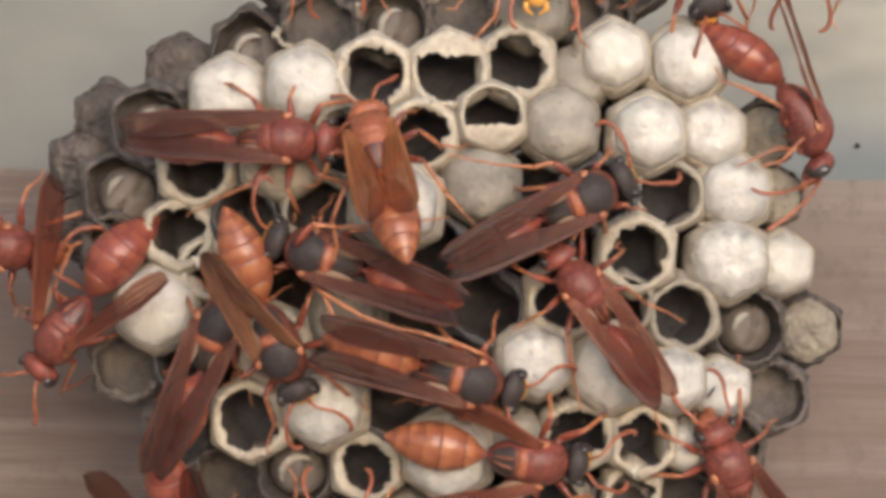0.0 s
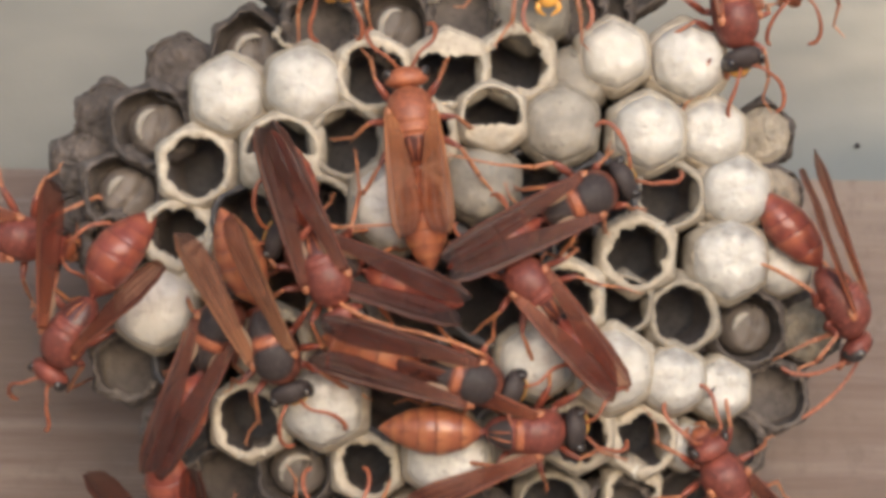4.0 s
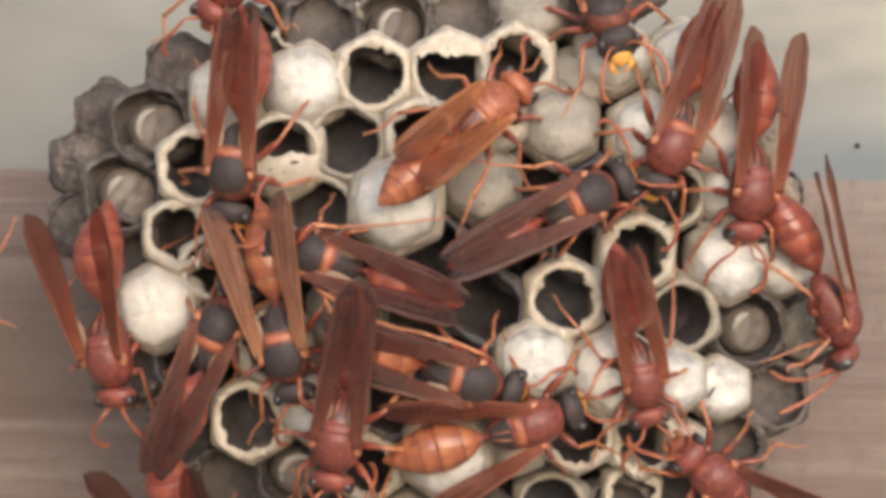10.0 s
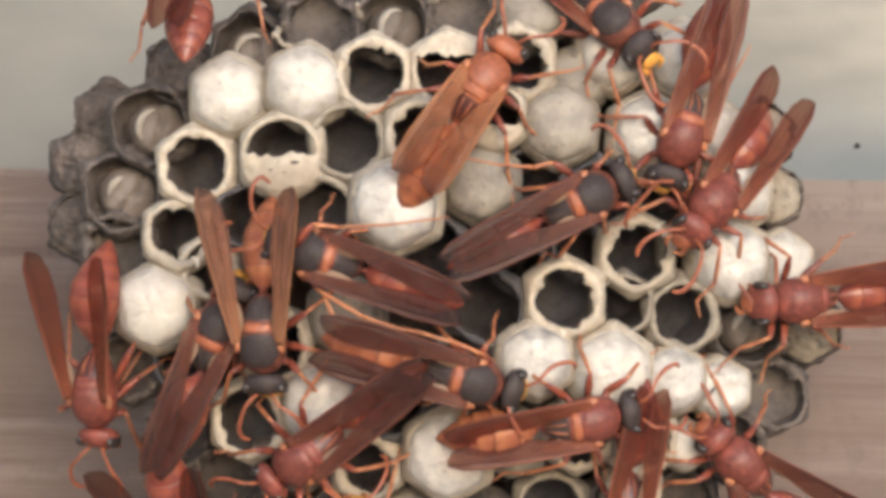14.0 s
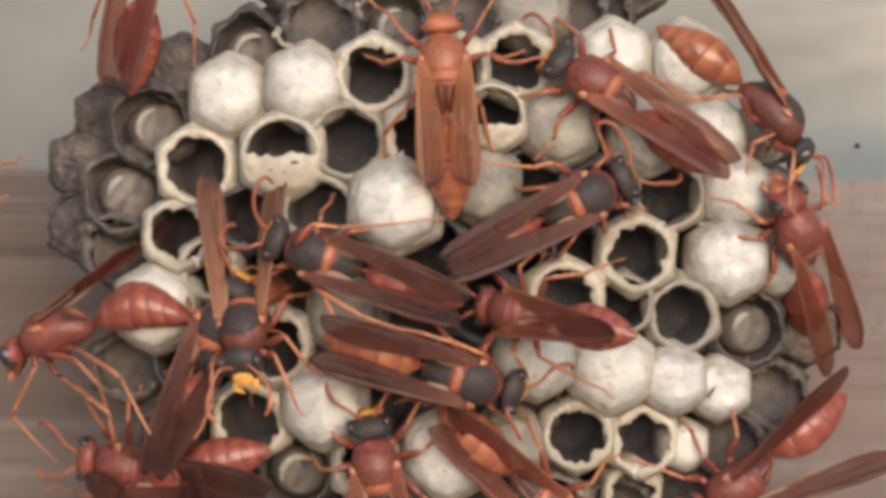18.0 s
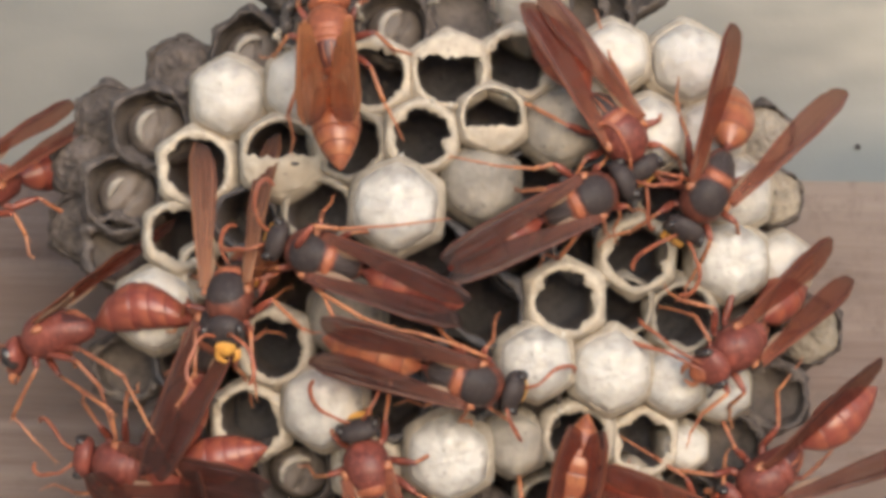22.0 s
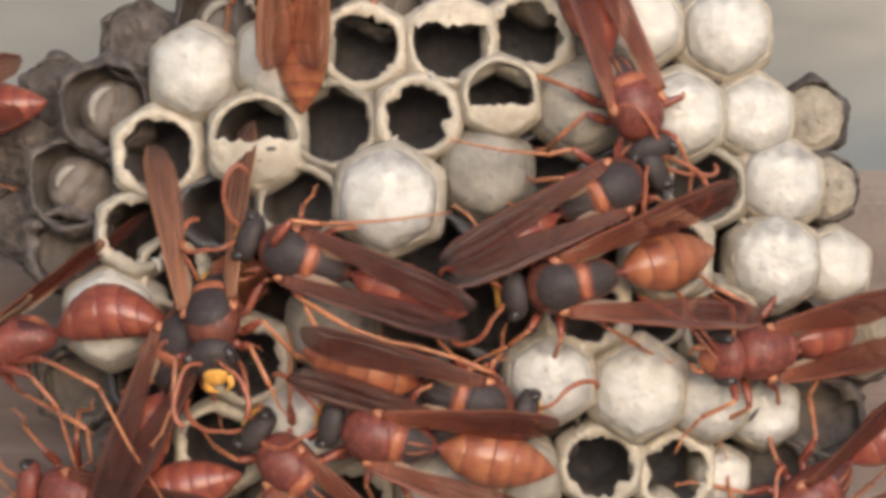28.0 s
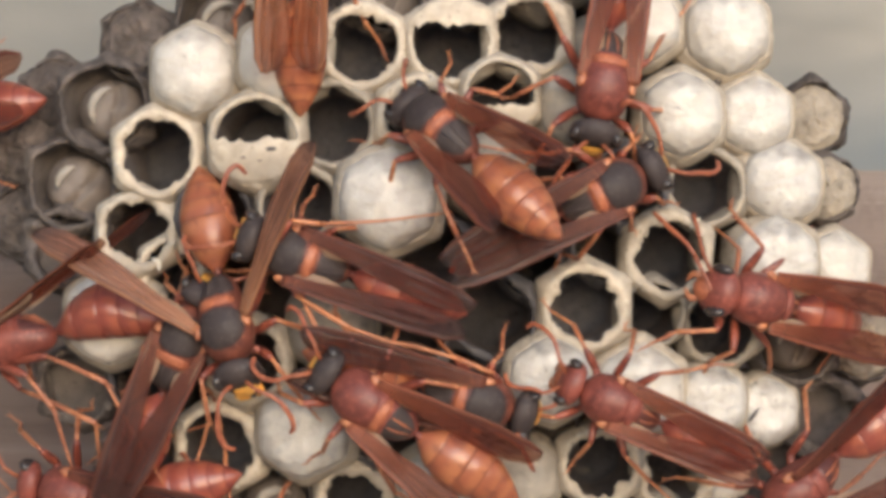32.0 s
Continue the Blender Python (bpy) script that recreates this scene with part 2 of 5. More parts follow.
def lathe(bm, profile, sides=16):
    """Rounded body along x: profile rows of (x, half width, half height, centre height), in mm."""
    loops = []
    for x, w, h, c in profile:
        loops.append([Vector((x, w * math.cos(a), c + h * math.sin(a))) * MM
                      for a in (2 * math.pi * i / sides for i in range(sides))])
    rings(bm, loops)


def smooth_path(pts, per=4):
    out = []
    for i in range(len(pts) - 1):
        p0, p1, p2, p3 = pts[max(i - 1, 0)], pts[i], pts[i + 1], pts[min(i + 2, len(pts) - 1)]
        for k in range(per):
            t = k / per
            out.append(0.5 * ((2 * p1) + (p2 - p0) * t + (2 * p0 - 5 * p1 + 4 * p2 - p3) * t * t
                              + (3 * p1 - p0 - 3 * p2 + p3) * t ** 3))
    return out + [pts[-1]]


def tube(bm, pts, radii, sides=7):
    """A limb through points in mm, with a radius at each."""
    loops = []
    for i, p in enumerate(pts):
        d = (pts[min(i + 1, len(pts) - 1)] - pts[max(i - 1, 0)]).normalized()
        u = d.orthogonal().normalized()
        if i:
            u = (u0 - d * u0.dot(d)).normalized()
        u0, v = u, d.cross(u)
        loops.append([(p + (u * math.cos(a) + v * math.sin(a)) * radii[i]) * MM
                      for a in (2 * math.pi * k / sides for k in range(sides))])
    rings(bm, loops)


# ---- the setting ----
def slab(name, x0, x1, y0, y1, z0, z1, mat, roll=0.0, bevel=0.004):
    bm = bmesh.new()
    bmesh.ops.create_cube(bm, size=1)
    for v in bm.verts:
        v.co = Vector(((v.co.x + 0.5) * (x1 - x0) + x0, (v.co.y + 0.5) * (y1 - y0) + y0, (v.co.z + 0.5) * (z1 - z0) + z0))
    bmesh.ops.bevel(bm, geom=bm.edges[:], offset=bevel, segments=2, affect="EDGES")
    ob = new(name, finish(bm, name, mat, False))
    ob.rotation_euler = (0, radians(roll), 0)
    return tagged(ob, kind="structure")


tagged(slab("wall_board", -0.9, 0.9, 0.034, 0.060, -0.24, 0.0074, TIMBER, 0.8, 0.003), "weathered brown timber board of the wall", "board")
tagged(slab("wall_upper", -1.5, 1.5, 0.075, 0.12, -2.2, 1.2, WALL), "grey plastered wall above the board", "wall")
# ground out of view, kept pale to bounce light up at the nest
bm = bmesh.new()
bmesh.ops.create_grid(bm, x_segments=40, y_segments=40, size=600)
for v in bm.verts:
    v.co.z = -2.2
tagged(new("ground", finish(bm, "ground", BOUNCE_GROUND)), "unseen pale ground that bounces light up", "ground", kind="structure")

# ---- the nest ----
R_DOME, TOP, MID = 55.0, 6.0, (-0.7, 0.55)


def comb_height(x, z):
    r2 = (x - MID[0]) ** 2 + (z - MID[1]) ** 2
    r = math.sqrt(r2)
    return TOP - r2 / (2 * R_DOME) if r < 38 else TOP - 38 * 38 / (2 * R_DOME) - (r - 38) * 0.5


def comb_pose(x, z, dh, spin=0.0):
    """A cell's pose: its mouth at the comb's face, local z out of it."""
    dx, dz = (x - MID[0]) / R_DOME, (z - MID[1]) / R_DOME
    n = math.hypot(dx, dz)
    a = math.atan(n) * 0.22
    out = Vector((0, -1, 0)) if n < 1e-6 else Vector((math.sin(a) * dx / n, -math.cos(a), math.sin(a) * dz / n))
    q = out.to_track_quat("Z", "Y")
    return Matrix.Translation(Vector((x, -(comb_height(x, z) + dh), z)) * MM) @ q.to_matrix().to_4x4() @ pose(0, 0, 0, 0, 0, spin)


def wobble(v, scale, amount, seed):
    return noise.noise(Vector(v) * scale + Vector((seed * 7.3, seed * 3.1, seed * 1.7))) * amount


def cell_tube(r, seed, ragged, deep, sides=54, remnant=0.0, mouth=0.88, hexa=0.3, skirt=1.0):
    """One paper cell in mm: six-sided outside, rounded lip, hollow inside."""
    bm = bmesh.new()
    ang = [2 * math.pi * i / sides for i in range(sides)]

    def loop(rad, z, hexa, jag=0.0, zjag=0.0, freq=1.3):
        pts = []
        for a in ang:
            d = (math.cos(a), math.sin(a), z * 0.15)
            hx = 1 + hexa * (1 / math.cos((a + math.pi / 6) % (math.pi / 3) - math.pi / 6) - 1.06)
            w = (wobble(d, freq, 1, seed) + 0.6 * wobble(d, freq * 4, 1, seed + 5) + 0.4 * wobble(d, 12, 1, seed + 8)) * (2.8 if ragged > 0.35 else 1)
            k = 1.3 * wobble(d, freq * 1.6, 1, seed + 9) + 0.5 * wobble(d, 6, 1, seed + 3) + 0.25 * wobble(d, 15, 1, seed + 6)
            pts.append(Vector((d[0] * rad * hx * (1 + 0.03 * w) - d[0] * max(jag * (k + 0.25), 0), d[1] * rad * hx * (1 + 0.03 * w) - d[1] * max(jag * (k + 0.25), 0), z + zjag * w)) * MM)
        return pts

    outer = [loop(r * 0.78, -18, 0.4), loop(r * 0.84, -12, 0.5), loop(r * 0.98, -6.5, 0.8), loop(r * 1.15, -1.9, 0.95 * skirt, zjag=0.2), loop(r * (1.06 + 0.05 * skirt), -0.95, (0.75 + hexa) * skirt, zjag=0.25),
             loop(r * 1.03, -0.5, 0.4 + hexa, zjag=0.2), loop(r * 0.985, -0.1, 0.3 + hexa, zjag=ragged * 0.5), loop(r * (0.5 * mouth + 0.49), 0.17, 0.12 + hexa, zjag=ragged * 0.5),
             loop(r * (mouth + 0.03), 0.05, hexa, jag=remnant * 0.5, zjag=ragged * 0.5), loop(r * mouth, -0.15, hexa, jag=remnant, zjag=ragged * 0.4)]
    inner = [loop(r * (mouth - 0.005), -0.32, hexa, jag=remnant, zjag=ragged * 0.4), loop(r * (mouth + 0.03), -0.7, hexa), loop(r * 0.885, -1.6, 0.4), loop(r * 0.87, -3.2, 0.45), loop(r * 0.8, -deep + 0.8, 0.4), loop(r * 0.6, -deep, 0.3)]
    rows = rings(bm, outer, True, False, 0)
    last = rows[-1]
    more = rings(bm, inner[:-2], False, False, 1)
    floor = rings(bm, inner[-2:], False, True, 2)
    for i in range(sides):
        j = (i + 1) % sides
        bm.faces.new((more[-1][i], more[-1][j], floor[0][j], floor[0][i])).material_index = 1
    for i in range(sides):
        j = (i + 1) % sides
        bm.faces.new((last[i], last[j], more[0][j], more[0][i])).material_index = 0
    return bm


def cap_dome(r, seed, height, sides=44, steps=18, rough=1.0):
    """The spun lid over a cell: a wrinkled dome."""
    bm = bmesh.new()
    loops = []
    for s in range(steps):
        t = 0.985 * s / (steps - 1)
        rad = r * math.cos(t * math.pi / 2) ** 0.68
        z = height * math.sin(t * math.pi / 2) ** 1.1 - 0.35 * (1 - t) ** 3
        lp = []
        for i in range(sides):
            a = 2 * math.pi * i / sides
            d = Vector((math.cos(a) * rad, math.sin(a) * rad, z))
            hx = 1 + 0.5 * (1 - 0.6 * t) * (1 / math.cos((a + math.pi / 6) % (math.pi / 3) - math.pi / 6) - 1.06)
            w = wobble(d, 0.45, 1, seed) * 0.35 + wobble(d, 1.5, 1, seed + 2) * 0.19 + wobble(d, 4.0, 1, seed + 4) * 0.09 * rough ** 2
            lp.append(Vector((d.x * hx * (1 + 0.05 * w), d.y * hx * (1 + 0.05 * w), z + w * (0.42 + 0.12 * t) * rough)) * MM)
        loops.append(lp)
    rings(bm, loops, False, True)
    return bm


def lid_piece(r, seed, a0, a1, cut, rise):
    """What is left of a chewed lid: a curved shield with a torn straight edge."""
    bm = bmesh.new()
    grid = []
    nx, ny = 26, 9
    for j in range(ny):
        row = []
        for i in range(nx):
            a = a0 + (a1 - a0) * i / (nx - 1)
            edge = Vector((math.cos(a), math.sin(a))) * r * 0.93
            mid = 0.5 * (a0 + a1)
            axis = Vector((math.cos(mid), math.sin(mid)))
            side = Vector((-axis.y, axis.x))
            chord = axis * (cut * r + 0.16 * r * wobble((i * 0.55, 0, 0), 1, 1, seed) + 0.08 * r * wobble((i * 1.7, 2, 0), 1, 1, seed)) + side * edge.dot(side) * 0.97
            p = edge.lerp(chord, j / (ny - 1))
            z = rise * (1 - (p.length / r) ** 2) + 0.03 + wobble((p.x, p.y, 0), 1.2, 0.12, seed)
            row.append(bm.verts.new(Vector((p.x, p.y, z)) * MM))
        grid.append(row)
    for a, b in zip(grid, grid[1:]):
        for i in range(nx - 1):
            bm.faces.new((a[i], a[i + 1], b[i + 1], b[i]))
    ext = bmesh.ops.extrude_face_region(bm, geom=bm.faces[:])
    for g in ext["geom"]:
        if isinstance(g, bmesh.types.BMVert):
            g.co.z -= 0.14 * MM
    return bm


def grub_body(r, seed):
    """A fat grub curled in its cell, seen from its back: a ringed dome with a bent crease, the head tucked to one side."""
    bm = bmesh.new()
    loops, sides, steps = [], 40, 16
    for k in range(steps):
        t = k / steps
        lp = []
        for i in range(sides):
            a = 2 * math.pi * i / sides
            rad = r * 0.76 * math.cos(t * math.pi / 2) ** 0.75
            x, y = rad * math.cos(a), rad * math.sin(a) * 0.92
            bend = x - 0.10 * r - 0.16 * r * math.sin(y / r * 3.0 + 0.6)
            crease = math.exp(-(bend / (0.07 * r)) ** 2) * (1 if y > -0.45 * r else 0.2)
            z = 0.7 * r * math.sin(t * math.pi / 2) - 0.24 * r * crease + 0.03 * r * math.cos(9 * math.hypot(x - 0.3 * r, y) / r) + wobble((x, y, 0), 0.9, 0.16, seed)
            lp.append(Vector((x, y, z)) * MM)
        loops.append(lp)
    rings(bm, loops, False, True)
    return bm


def grub_fold(r, seed):
    """The pale fat fold along a curled grub's side: a crescent, thick in the middle."""
    bm = bmesh.new()
    reach = 1.05 + 0.35 * math.sin(seed * 2.7)
    pts = [Vector((r * 0.4 * math.cos(a) - 0.1 * r, r * 0.46 * math.sin(a), 0.1 * r * math.cos(a))) for a in (reach * (2 * i / 14 - 1) for i in range(15))]
    tube(bm, pts, [r * (0.025 + 0.085 * math.sin(math.pi * i / 14) ** 0.8 * (1 + 0.12 * math.sin(i * 2.1 + seed))) for i in range(15)], 10)
    return bm


def torn_flake(size, seed):
    """A torn crumb of silk and paper: a small bent plate with an uneven edge."""
    bm = bmesh.new()
    loops = []
    for z in (0.0, 0.07):
        loops.append([Vector((size * (0.7 + wobble((math.cos(a), math.sin(a), 0), 1.6, 0.8, seed)) * math.cos(a), 0.6 * size * (0.7 + wobble((math.cos(a), math.sin(a), 3), 1.6, 0.8, seed)) * math.sin(a),
                              z + 0.25 * size * math.cos(2 * a))) * MM for a in (2 * math.pi * i / 9 for i in range(9))])
    rings(bm, loops)
    return bm


nest = tagged(new("wasp_nest"), "grey and cream paper wasp nest with white silk caps", "wasp nest")

# backing of the comb and the stalk by which it hangs on the board
bm = bmesh.new()
loops = []
for s in range(14):
    rad = 2 + s * 1.95
    lp = []
    for i in range(40):
        a = 2 * math.pi * i / 40
        rr = rad * (1 + 0.03 * math.sin(3 * a + 1))
        x, z = MID[0] + rr * math.cos(a) * 0.97, MID[1] + rr * math.sin(a) * 0.97
        lp.append(Vector((x, -(comb_height(x, z) - 16.5 + wobble((x, z, 0), 0.3, 0.8, 3)), z)) * MM)
    loops.append(lp)
back = [[p * 0.9 + Vector((0, 0.010, 0)) for p in loops[-1]], [p * 0.5 + Vector((0, 0.017, 0)) for p in loops[-1]], [p * 0.12 + Vector((0, 0.019, 0)) for p in loops[-1]],
        [p * 0.10 + Vector((0, 0.036, 0)) for p in loops[-1]]]
rings(bm, loops + back)
part("comb_back", bm, GREY_PAPER, nest, "grey paper back and stalk of the comb")

CELL_ROWS = [
    [(-14.41, 25.41, "lump", 3.20, -3.0), (-8.04, 26.10, "grey", 3.20, -3.0), (-1.72, 26.32, "grey", 3.20, -3.0), (4.86, 26.60, "grey", 3.20, -3.0),
     (11.21, 26.17, "grey", 3.20, -3.0), (17.15, 24.55, "grey", 3.10, -4.0)],
    [(-23.61, 16.16, "lump", 3.00, -3.0), (-17.27, 17.87, "grub", 3.30, -2.0), (-10.79, 19.79, "grey", 3.40, -1.5), (-4.44, 19.88, "grub", 3.30, -1.5),
     (1.80, 20.90, "grey", 3.30, -1.5), (7.69, 21.11, "dull", 3.20, -1.0), (13.90, 20.96, "grey", 3.10, -2.5)],
    [(-19.01, 13.59, "cap", 3.35, 0.0), (-12.17, 14.40, "cap", 3.40, 0.0), (-6.12, 15.35, "open", 3.25, 0.0), (0.54, 15.74, "half_top", 3.30, 0.0),
     (6.48, 16.27, "open", 3.25, 0.0), (15.11, 17.11, "cap", 3.10, -0.5), (21.76, 16.73, "cap", 3.50, -0.5)],
    [(-26.11, 11.02, "grub", 3.50, -1.0), (-30.42, 12.09, "lump", 3.00, -4.0), (-21.84, 7.26, "open", 3.35, 0.0), (-14.15, 8.23, "half", 3.50, 0.3),
     (-8.34, 9.42, "dark", 3.30, -0.8), (-1.92, 9.99, "open", 3.10, -0.4), (4.33, 11.55, "half", 2.85, 0.4), (10.29, 10.83, "dull", 3.30, -0.8)],
    [(18.09, 10.24, "cap", 3.30, -0.2), (23.89, 10.24, "cap", 3.10, -0.8), (28.95, 10.28, "lump", 2.80, -4.0), (-28.65, 5.09, "grub", 3.60, -0.8),
     (-32.52, 7.74, "lump", 3.10, -4.0), (-23.38, 1.30, "open", 3.10, -0.4), (-17.33, 2.78, "deep", 2.80, -1.4), (-10.96, 3.41, "dark", 3.10, -1.2)],
    [(-4.11, 3.72, "cap", 3.80, 0.5), (3.26, 5.72, "dull", 3.30, -1.6), (8.50, 6.51, "deep", 2.80, -3.0), (13.97, 4.77, "deep", 3.10, -2.2),
     (20.01, 4.79, "dark", 3.10, -1.4), (25.99, 5.07, "cap", 3.30, -0.4), (29.9, 4.8, "lump", 2.55, -2.5)],
    [(-29.22, 0.05, "grey", 3.20, -1.4), (-32.74, 2.10, "lump", 3.00, -4.0), (-25.44, -5.20, "cap", 3.60, 0.0), (-20.66, -1.70, "open", 2.70, -1.8),
     (-0.69, -0.05, "deep", 2.90, -2.4), (11.96, -0.05, "deep", 2.40, -3.0), (17.02, -0.45, "open", 3.30, -0.8), (25.39, -0.95, "cap", 3.45, 0.3)],
    [(30.43, -1.37, "cap", 2.80, -1.4), (-14.96, -8.47, "open", 3.30, -0.6), (-8.52, -6.00, "dull", 3.30, -2.4), (-2.68, -6.40, "deep", 3.10, -3.0),
     (3.85, -5.14, "deep", 3.30, -2.0), (10.65, -4.39, "open", 3.30, -0.4), (15.94, -4.92, "dark", 2.60, -1.4), (21.27, -5.94, "dark", 3.10, -0.8)],
    [(27.31, -7.02, "grub", 3.30, -1.2), (33.23, -7.41, "lump", 3.00, -3.5), (-28.33, -10.59, "grey", 3.10, -2.0), (-22.86, -10.02, "deep", 3.10, -2.6),
     (-17.11, -15.12, "open", 3.40, 0.2), (-10.48, -13.69, "cap", 3.60, 0.1), (-4.67, -13.62, "deep", 3.10, -2.2), (1.54, -12.38, "deep", 3.00, -2.8)],
    [(8.03, -9.80, "cap", 3.20, 0.2), (14.80, -10.64, "cap", 3.50, 0.3), (20.37, -11.63, "cap", 2.90, -0.2), (24.80, -12.55, "cap", 2.70, -0.9),
     (29.98, -13.21, "grey", 3.10, -1.6), (-24.04, -16.68, "grey", 3.10, -2.6), (-19.44, -20.70, "grey", 3.10, -2.4), (-13.10, -19.69, "grub", 3.40, -0.8)],
    [(-6.77, -19.27, "open", 3.00, -0.8), (0.40, -18.16, "cap", 3.70, 0.3), (6.28, -17.15, "dull", 2.80, -1.8), (11.94, -16.47, "open", 3.10, -0.4),
     (17.73, -17.08, "open", 3.00, -0.6), (21.63, -17.69, "cap", 2.10, -0.9), (26.08, -17.81, "grey", 3.10, -2.6)],
    [(-16.47, -25.61, "grey", 3.10, -2.4), (-9.79, -25.45, "grub", 3.20, -2.0), (-3.22, -25.10, "dark", 3.20, -1.8), (3.32, -24.87, "grey", 3.20, -2.0),
     (9.61, -23.09, "dark", 3.10, -1.8), (15.74, -23.49, "grey", 3.10, -2.0), (21.77, -22.95, "grey", 3.00, -3.0)],
    [(11.81, 15.07, "dull", 2.80, -3.0), (12.14, 20.96, "grey", 2.50, -3.0), (18.94, 14.15, "grey", 2.50, -3.0), (22.13, 0.05, "dark", 2.60, -2.4),
     (16.96, -21.65, "open", 2.50, -1.5), (6.74, -1.44, "deep", 2.40, -4.0), (-6.15, -1.93, "deep", 2.70, -3.2),
     (7.79, -13.93, "grey", 2.50, -3.0)],
]
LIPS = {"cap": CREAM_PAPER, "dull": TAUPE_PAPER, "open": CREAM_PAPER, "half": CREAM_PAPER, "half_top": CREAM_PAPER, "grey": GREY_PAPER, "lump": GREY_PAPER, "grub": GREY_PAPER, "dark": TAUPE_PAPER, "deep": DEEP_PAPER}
count = 0
for cell_row in CELL_ROWS:
    for x, z, kind, r, dh in cell_row:
        count += 1
        rng = random.Random(count)
        ragged = {"open": 0.22, "half": 0.12, "half_top": 0.15, "grey": 0.85, "lump": 0.8, "grub": 0.6, "dark": 0.3, "deep": 0.4}.get(kind, 0.1)
        r *= 1.03
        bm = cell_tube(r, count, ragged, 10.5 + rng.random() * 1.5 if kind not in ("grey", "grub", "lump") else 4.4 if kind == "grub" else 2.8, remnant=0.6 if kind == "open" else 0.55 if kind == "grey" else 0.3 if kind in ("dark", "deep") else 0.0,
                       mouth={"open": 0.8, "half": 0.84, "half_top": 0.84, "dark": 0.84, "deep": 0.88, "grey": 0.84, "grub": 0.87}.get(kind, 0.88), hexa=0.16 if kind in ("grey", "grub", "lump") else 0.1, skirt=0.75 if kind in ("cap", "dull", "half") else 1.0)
        # third slot is the floor, coloured dark in place of deep shade
        cell = part("cell", bm, [LIPS[kind], GREY_PAPER if kind == "grub" else DARK_PAPER if kind in ("grey", "lump") else INNER_PAPER, DARK_PAPER if kind in ("grub", "grey", "lump") else FLOOR_SHADE], nest, at=comb_pose(x, z, dh, rng.uniform(-5, 5)))
        if kind in ("cap", "dull"):
            part("cap", cap_dome(r * (0.93 if x > 12 and z > 0 else 0.965), count, r * rng.uniform(0.44, 0.6)), SILK if kind == "cap" else DULL_SILK, cell,
                 "white spun silk cap" if kind == "cap" else "greyish silk cap", at=pose(0, 0, 0.0003 if x > 12 and z > 0 else 0))
        if kind == "lump":
            part("plug", cap_dome(r * 0.94, count, r * rng.uniform(0.3, 0.5), rough=2.2), TAUPE_PAPER if x > 0 else GREY_PAPER, cell, "rough lump of chewed paper closing the cell", at=pose(0, 0, -0.0003))
        if kind == "cap" and abs(x - 24.5) < 0.9 and abs(z + 12.4) < 1.0:
            bm = bmesh.new()
            lathe(bm, [(-0.7, 0.04, 0.02, 0), (-0.3, 0.16, 0.05, 0), (0.2, 0.14, 0.05, 0), (0.7, 0.03, 0.02, 0)], 10)
            part("slit", bm, INNER_PAPER, cell, "dark slit gnawed in the cap", at=Matrix.Translation(cell.matrix_basis.to_3x3().inverted() @ Vector((-0.0012, 0, 0)) + Vector((0, 0, r * 0.14 * MM))) @ pose(0, 0, (r * 0.56) * MM, 0, -14, 55))
        if kind in ("half", "half_top"):
            down = cell.matrix_basis.to_3x3().inverted() @ Vector((0, 0, -1 if kind == "half" else 1))
            mid = math.atan2(down.y, down.x)
            part("lid_remnant", lid_piece(r, count, mid - 1.75, mid + 1.75, (0.0 if r > 3.4 else 0.28) if kind == "half" else 0.35, 0.28 * r), CREAM_PAPER, cell, "torn cream lid")
            side = 1 if kind == "half" and r > 3.5 else 0
            for u, v, size in ((-0.22, 0.38, 0.2), (0.12, 0.44, 0.16), (0.36, 0.2, 0.42))[:3 * side]:
                bm = bmesh.new()
                lathe(bm, [(-size, 0.03, 0.02, 0), (-size * 0.5, size * 0.4, 0.05, 0), (size * 0.5, size * 0.36, 0.05, 0), (size, 0.03, 0.02, 0)], 10)
                ax, ay = math.cos(mid), math.sin(mid)
                px, py = r * (v * ax - u * ay), r * (v * ay + u * ax)
                part("hole", bm, INNER_PAPER, cell, "small dark gnawed hole", at=pose(px * MM, py * MM, (0.28 * r * (1 - u * u - v * v) + 0.07) * MM, 0, 0, math.degrees(mid) + 90))
        if kind in ("open", "half_top"):
            for k in range(3):
                a, size = rng.uniform(0, 2 * math.pi), rng.uniform(0.35, 0.8)
                part("flake", torn_flake(size, count * 3 + k), FLAKE, cell,
                     at=pose(r * 0.9 * math.cos(a) * MM, r * 0.9 * math.sin(a) * MM, 0.0001, rng.uniform(-50, 50), rng.uniform(-50, 50), math.degrees(a)))
        if kind == "grub":
            part("grub", grub_body(r, count), GRUB, cell, "pale ringed grub in its cell", at=pose(0.0001, -0.0002, -0.0034, 0, 0, rng.uniform(-30, 30)))
            up = cell.matrix_basis.to_3x3().inverted() @ Vector((0, 0, 1))
            part("grub_fold", grub_fold(r, count), GRUB_FOLD, cell, "pale fold of the grub", at=pose(0, 0, -0.0034 + 0.00062 * r, 0, 0, math.degrees(math.atan2(up.y, up.x)) + 60 + rng.uniform(-25, 25)))


